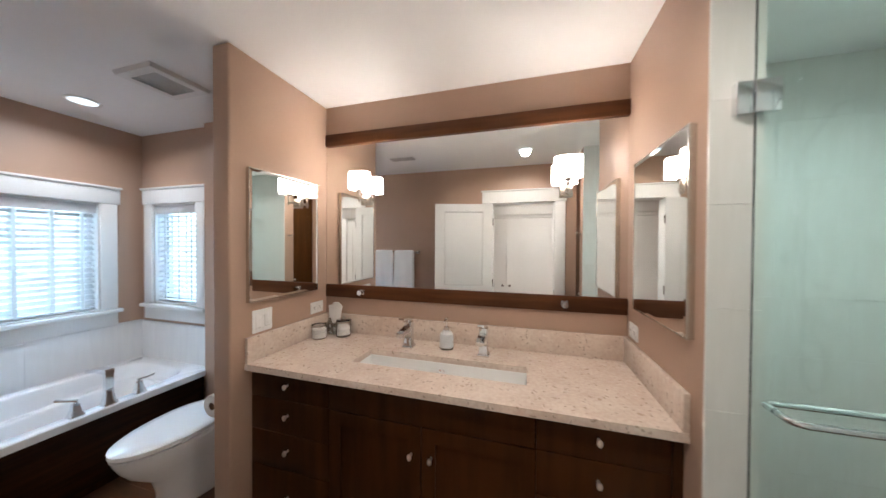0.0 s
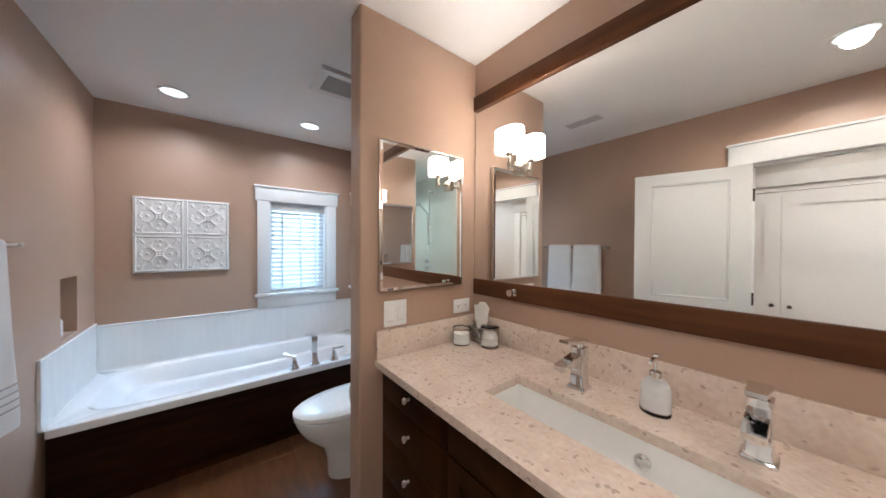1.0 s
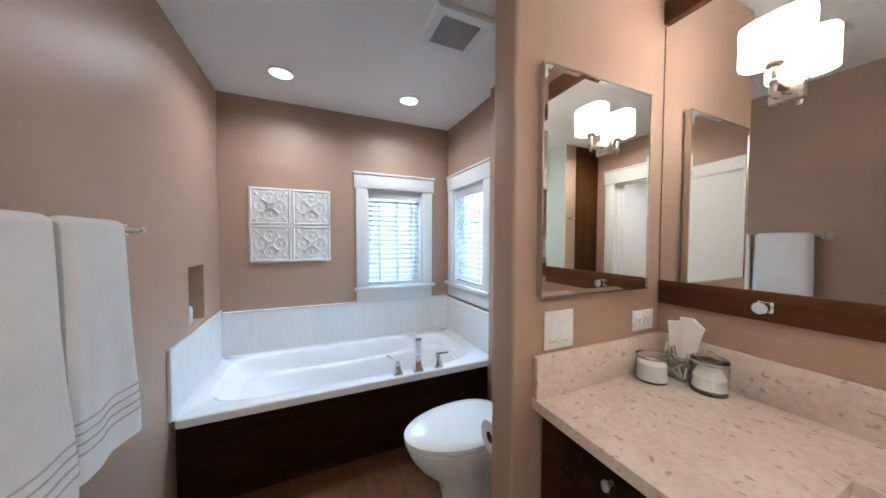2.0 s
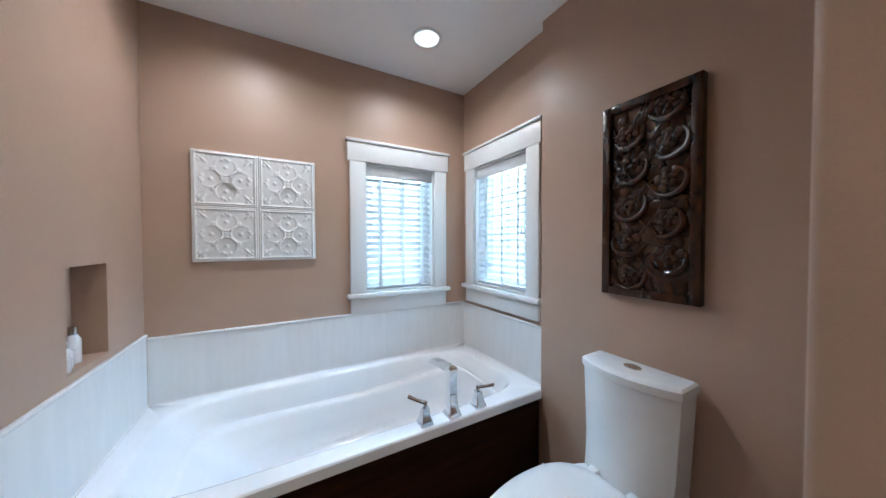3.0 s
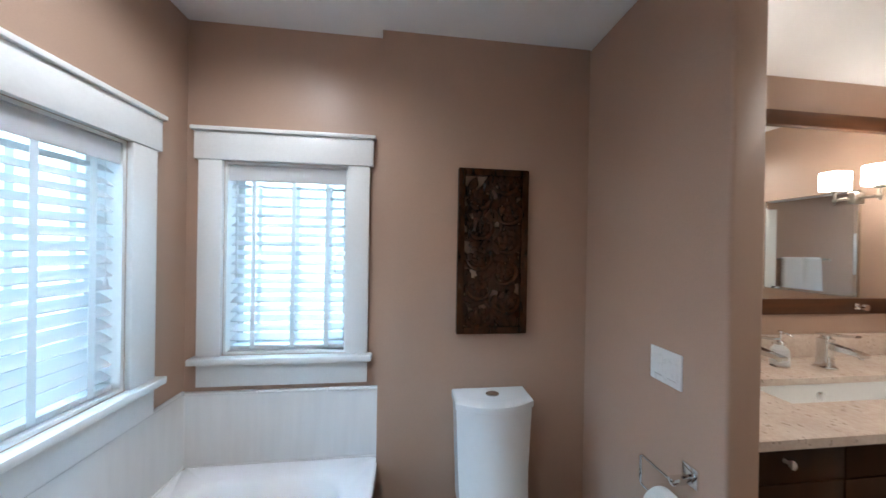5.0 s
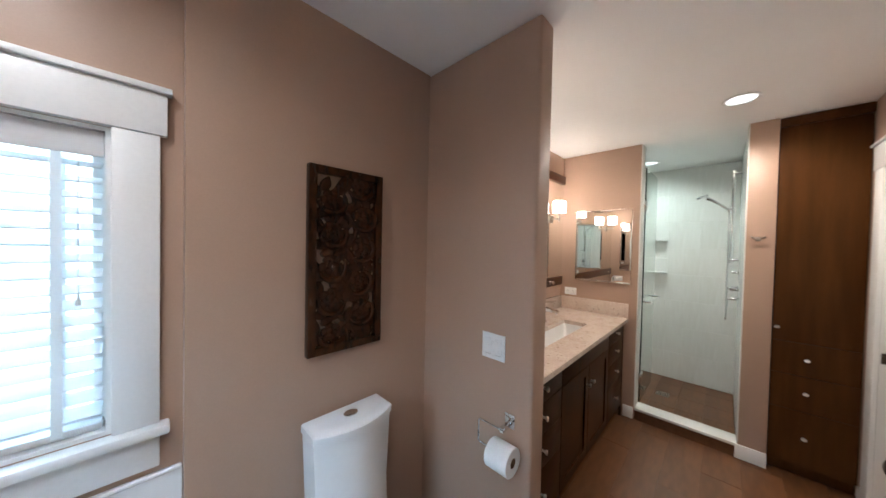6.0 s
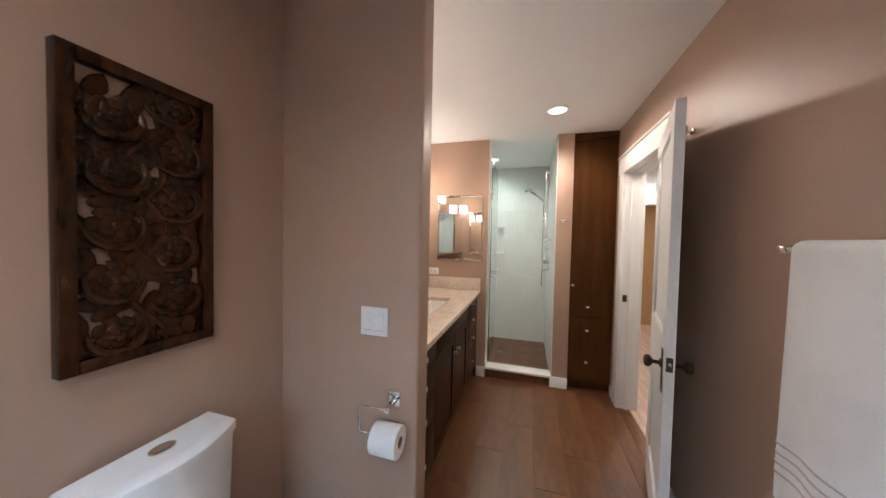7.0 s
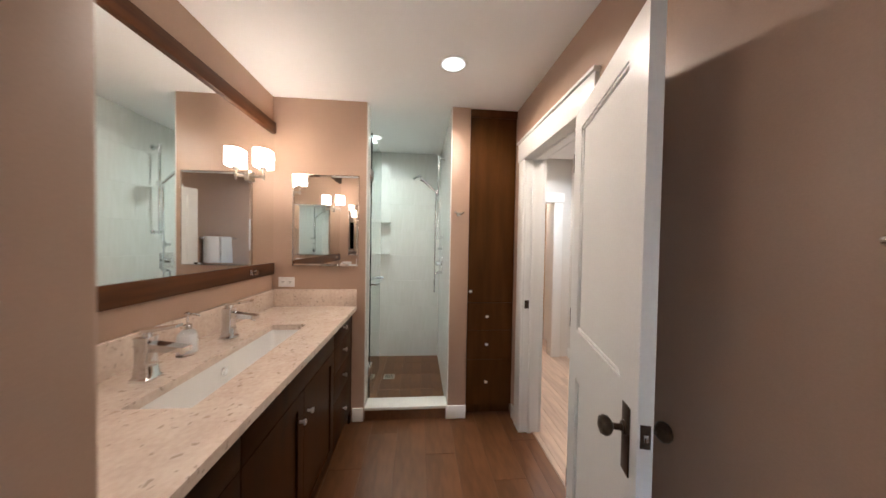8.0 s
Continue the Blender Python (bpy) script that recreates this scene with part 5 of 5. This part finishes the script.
for face_ in range(4):
    a = face_ * math.pi / 2
    fb = bmesh.new()
    pts = []
    for k in range(11):
        t = k * 4 * math.pi / 5 + math.pi / 2
        pts.append((0.048 * math.cos(t), -0.034, 0.060 + 0.056 * math.sin(t)))
    for p, q in zip(pts[:5], pts[1:6]):
        rod(fb, p, q, 0.0058, n=8)
    move(fb, Matrix.Rotation(a, 4, "Z"))
    part("star", fb, M_PEWTER, hold, "polished silver star")
nap = thing("folded_napkin", "white folded guest towel standing in the holder", "towel", (-1.075, 1.770, CT + 0.007))
for dx, lean, hgt in ((-0.006, 2, 0.185), (0.006, 9, 0.205)):
    nb = bmesh.new()
    rings = []
    for k in range(9):
        f = k / 8
        w = 0.022 + 0.014 * f + 0.003 * math.sin(6 * f)
        rings.append([(-w, -0.005 + 0.004 * math.sin(4 * f), f * hgt), (0, -0.009, f * hgt + 0.008 * f), (w, -0.004, f * hgt - 0.014 * f), (w, 0.004, f * hgt - 0.014 * f), (0, 0.006, f * hgt + 0.008 * f), (-w, 0.005, f * hgt)])
    loft(nb, rings, True, True)
    part("fold", move(nb, Matrix.Translation((dx, 0, 0)) @ Matrix.Rotation(radians(lean), 4, "Y")), M_PAPER, nap)

# bottles in the tub niche
for bx, by, bh, br_, cap_ in ((-2.655, YS - 0.045, 0.075, 0.021, M_PLATE), (-2.715, YS - 0.050, 0.110, 0.020, M_NICKEL), (-2.612, YS - 0.030, 0.055, 0.019, M_PLATE)):
    b = thing("bath_bottle", "small white bath bottle standing in the niche", "bottle", (bx, by, NICHE[2]), group="niche bottles")
    part("body", lathe([(br_ * 0.9, 0), (br_, 0.004), (br_, bh * 0.75), (br_ * 0.55, bh * 0.92)], n=20), M_SOAP, b)
    part("cap", lathe([(br_ * 0.6, bh * 0.92), (br_ * 0.62, bh * 0.94), (br_ * 0.6, bh * 1.18), (br_ * 0.2, bh * 1.2)], n=16), cap_, b)

# ---------------------------------------------------------------- hall: closet and far doorway
closet = thing("hall_closet", "white double closet doors with dark knobs", "closet", (-0.135, HY, 0))
for x0, x1, kx in ((-0.92, -0.137, -0.19), (-0.133, 0.65, -0.08)):
    st = 0.11
    dr = panel("x", x0, x1, 0.012, 1.945, HY - 0.04, HY - 0.004, [(x0 + st, x1 - st, 0.2, 1.82)])
    box(dr, x0 + st - 0.004, x1 - st + 0.004, HY - 0.03, HY - 0.016, 0.196, 1.824)
    cd = part("closet_door", local(dr, closet), M_WHITE, closet)
    kb = lathe([(0.008, 0), (0.006, 0.012), (0.014, 0.018), (0.017, 0.026), (0.012, 0.033), (0.003, 0.035)], n=18)
    part("knob", local(move(kb, Matrix.Translation((kx, HY - 0.004, 0.875)) @ Matrix.Rotation(radians(-90), 4, "X")), closet), M_BRONZE, cd, "dark bronze knob")
part("header", local(boxm(-0.93, 0.66, HY - 0.05, HY - 0.004, 1.951, 1.999), closet), M_WHITE, closet)
part("lining", local(boxm(-0.95, 0.68, HY - T - 0.03, HY - T + 0.03, 0, 2.02), closet), M_WHITE, closet)
hc = thing("trim", "white casing round the closet and the far doorway", "trim", kind="structure")
for x0, x1 in ((-1.04, -0.93), (0.66, 0.77)):
    part("casing_board", boxm(x0, x1, HY, HY + 0.018, 0, 2.0, bevel=0.003), M_WHITE, hc)
part("head_casing", boxm(-1.055, 0.785, HY, HY + 0.022, 2.0005, 2.13, bevel=0.003), M_WHITE, hc)
for y0, y1 in ((-1.04, -0.93), (-0.25, -0.172)):
    part("casing_board", boxm(1.88, 1.899, y0, y1, 0, 1.93, bevel=0.003), M_WHITE, hc)
part("head_casing", boxm(1.875, 1.899, -1.055, -0.172, 1.9305, 2.05, bevel=0.003), M_WHITE, hc)
part("jamb", boxm(1.9, 2.0, -0.948, -0.931, 0, 1.93), M_WHITE, hc)
structure("baseboard", boxm(0.78, 1.878, HY, HY + 0.014, 0, 0.12, bevel=0.004), M_WHITE, "white hall baseboard")


# ---------------------------------------------------------------- tiles, last
def shared_piece(name, mesh, parent, at):
    o = new(name, mesh)
    o.parent = parent
    o.location = at
    return o


def piece_mesh(name, bm, mat):
    smooth_by_angle(bm, 20)
    me = bpy.data.meshes.new(name)
    bm.to_mesh(me)
    bm.free()
    me.materials.append(mat)
    return me


cache = {}


def tile_at(name, parent, x0, x1, y0, y1, z0, z1, mat, bev=0.0015):
    """One tile as its own object; equal sizes share a mesh."""
    size = (round(x1 - x0, 4), round(y1 - y0, 4), round(z1 - z0, 4), mat.name)
    if min(size[:3]) <= 0.004:
        return
    if size not in cache:
        cache[size] = piece_mesh(name, boxm(-size[0] / 2, size[0] / 2, -size[1] / 2, size[1] / 2, -size[2] / 2, size[2] / 2, bevel=bev, seg=1), mat)
    shared_piece(name, cache[size], parent, ((x0 + x1) / 2, (y0 + y1) / 2, (z0 + z1) / 2))


# floor planks, laid along x in a stagger
g, PW, PL = 0.0018, 0.20, 0.90
rng = random.Random(3)
y, row = YS + 0.0005 - 0.088, 0
while y < VF + 0.09 or y < YT - 0.02:
    y1 = min(y + PW, YT + 0.05)
    x = XW + 0.86 - PL * (row * 0.37 % 1)
    while x < XE + 0.06:
        xa, xb = max(x, TUBX - 0.06), min(x + PL, XE + 0.07)
        if y > VF + 0.07:
            xb = min(xb, PX0 + 0.05)
        ya = y
        if xb - xa > 0.01:
            if ya < YS:      # only the doorway reaches under the wall line
                xa2, xb2 = max(xa, DX0), min(xb, DX1)
                if xb2 > xa2:
                    tile_at("plank", floor, xa2 + g / 2, xb2 - g / 2, ya, YS - g / 2, -0.009, 0.0, M_FLOOR, 0.0008)
                ya = YS
            tile_at("plank", floor, xa + g / 2, xb - g / 2, ya + g / 2, y1 - g / 2, -0.009, 0.0, M_FLOOR, 0.0008)
        x += PL
    y += PW
    row += 1
structure("shower_floor", boxm(XE + 0.12, SX1 - 0.01, SY0, SY1 - 0.01, -0.002, 0.018), M_GROUT, "brown tiled shower floor")
sfloor = bpy.data.objects["shower_floor"]
for i in range(4):
    for j in range(8):
        x0, y0 = XE + 0.125 + 0.30 * i, SY0 + 0.002 + 0.20 * j
        tile_at("tile", sfloor, x0 + 0.001, min(x0 + 0.299, SX1 - 0.012), y0 + 0.001, min(y0 + 0.199, SY1 - 0.012), 0.018, 0.027, M_FLOOR, 0.0008)

# shower wall tiles
TW_, TH_ = 0.60, 0.305
holes = {"east": (1.08, 1.40, 1.43, 1.64)}


def tiled(parent_name, axis, u0, u1, plane, out, z0, z1, hole=None, tw=TW_, th=TH_, shift=0.5, gap=0.00035, mat=M_TILE):
    parent = bpy.data.objects[parent_name]
    row, z = 0, z0
    while z < z1 - 0.01:
        zb = min(z + th, z1)
        u = u0 - (tw * shift if row % 2 else 0)
        while u < u1 - 0.004:
            a, b = max(u, u0), min(u + tw, u1)
            cells = [(a, b, z, zb)]
            if hole:
                h0, h1, k0, k1 = hole
                out_cells = []
                for (p, q, r, s) in cells:
                    if q <= h0 or p >= h1 or s <= k0 or r >= k1:
                        out_cells.append((p, q, r, s))
                    else:
                        out_cells += [c for c in ((p, h0, r, s), (h1, q, r, s), (max(p, h0), min(q, h1), r, k0), (max(p, h0), min(q, h1), k1, s)) if c[1] - c[0] > 0.004 and c[3] - c[2] > 0.004]
                cells = out_cells
            for p, q, r, s in cells:
                d0, d1 = sorted((plane, plane + out))
                if axis == "x":
                    tile_at("tile", parent, p + gap, q - gap, d0, d1, r + gap, s - gap, mat, gap)
                else:
                    tile_at("tile", parent, d0, d1, p + gap, q - gap, r + gap, s - gap, mat, gap)
            u += tw
        z += th
        row += 1


tiled("wall_shower_north", "x", XE + 0.13, SX1 - 0.010, SY1, -0.009, 0.028, H - 0.001)
tiled("wall_shower_east", "y", SY0, SY1 - 0.009, SX1, -0.009, 0.028, H - 0.001, hole=holes["east"])
tiled("wall_shower_south", "x", XE + 0.122, SX1 - 0.010, SY0 - 0.010, 0.009, 0.028, H - 0.001)
tiled("wall_east", "y", 1.1425, SY1 - 0.009, XE + 0.12, 0.009, 0.11, H - 0.001)
tiled("wall_east", "x", XE + 0.001, XE + 0.1205, 1.15, -0.008, 0.109, H - 0.001, tw=0.125, shift=0)
tiled("wall_stub", "x", XE + 0.001, XE + 0.1205, 0.488, 0.008, 0.109, H - 0.001, tw=0.125, shift=0)

# tub surround: one course of tiles and a pencil trim
for nm, axis, u0, u1, plane, out, ztop in (("wall_west", "y", YS + 0.011, YN - 0.011, XW, 0.010, 0.820), ("wall_north", "x", XW + 0.0105, -2.302, YN, -0.010, 0.812), ("wall_south", "x", XW + 0.0105, TUBX + 0.004, YS, 0.010, 0.838)):
    tiled(nm, axis, u0, u1, plane, out, RIM + 0.001, ztop, th=0.40, gap=0.0002, mat=M_TUBTILE, tw=1.22)
    parent = bpy.data.objects[nm]
    u = u0
    while u < u1:
        v_ = min(u + 0.305, u1)
        d0, d1 = sorted((plane, plane + out * 1.6))
        if axis == "x":
            tile_at("pencil_trim", parent, u + 0.0005, v_ - 0.0005, d0, d1, ztop, ztop + 0.015, M_TUBTILE, 0.004)
        else:
            tile_at("pencil_trim", parent, d0, d1, u + 0.0005, v_ - 0.0005, ztop, ztop + 0.015, M_TUBTILE, 0.004)
        u += 0.305
tile_at("pencil_trim", bpy.data.objects["wall_north"], -2.3018, -2.2995, YN - 0.016, YN - 0.0005, RIM + 0.001, 0.827, M_TUBTILE, 0.0005)
tile_at("pencil_trim", bpy.data.objects["wall_south"], TUBX + 0.0042, TUBX + 0.016, YS, YS + 0.016, RIM + 0.001, 0.853, M_TUBTILE, 0.003)

# hall floor boards
rng = random.Random(5)
y = HY - 0.04
k = 0
while y < YS - 0.10:
    x = -1.6 - rng.uniform(0, 0.9)
    while x < 3.6:
        xa, xb = max(x, -1.6), min(x + 1.2, 3.6)
        if xb > xa + 0.01:
            tile_at("board", hall_floor, xa + 0.0006, xb - 0.0006, y + 0.0006, min(y + 0.085, YS - 0.0945) - 0.0006, -0.010, 0.0015, M_HALLFLOOR, 0.0008)
        x += 1.2
    y += 0.085
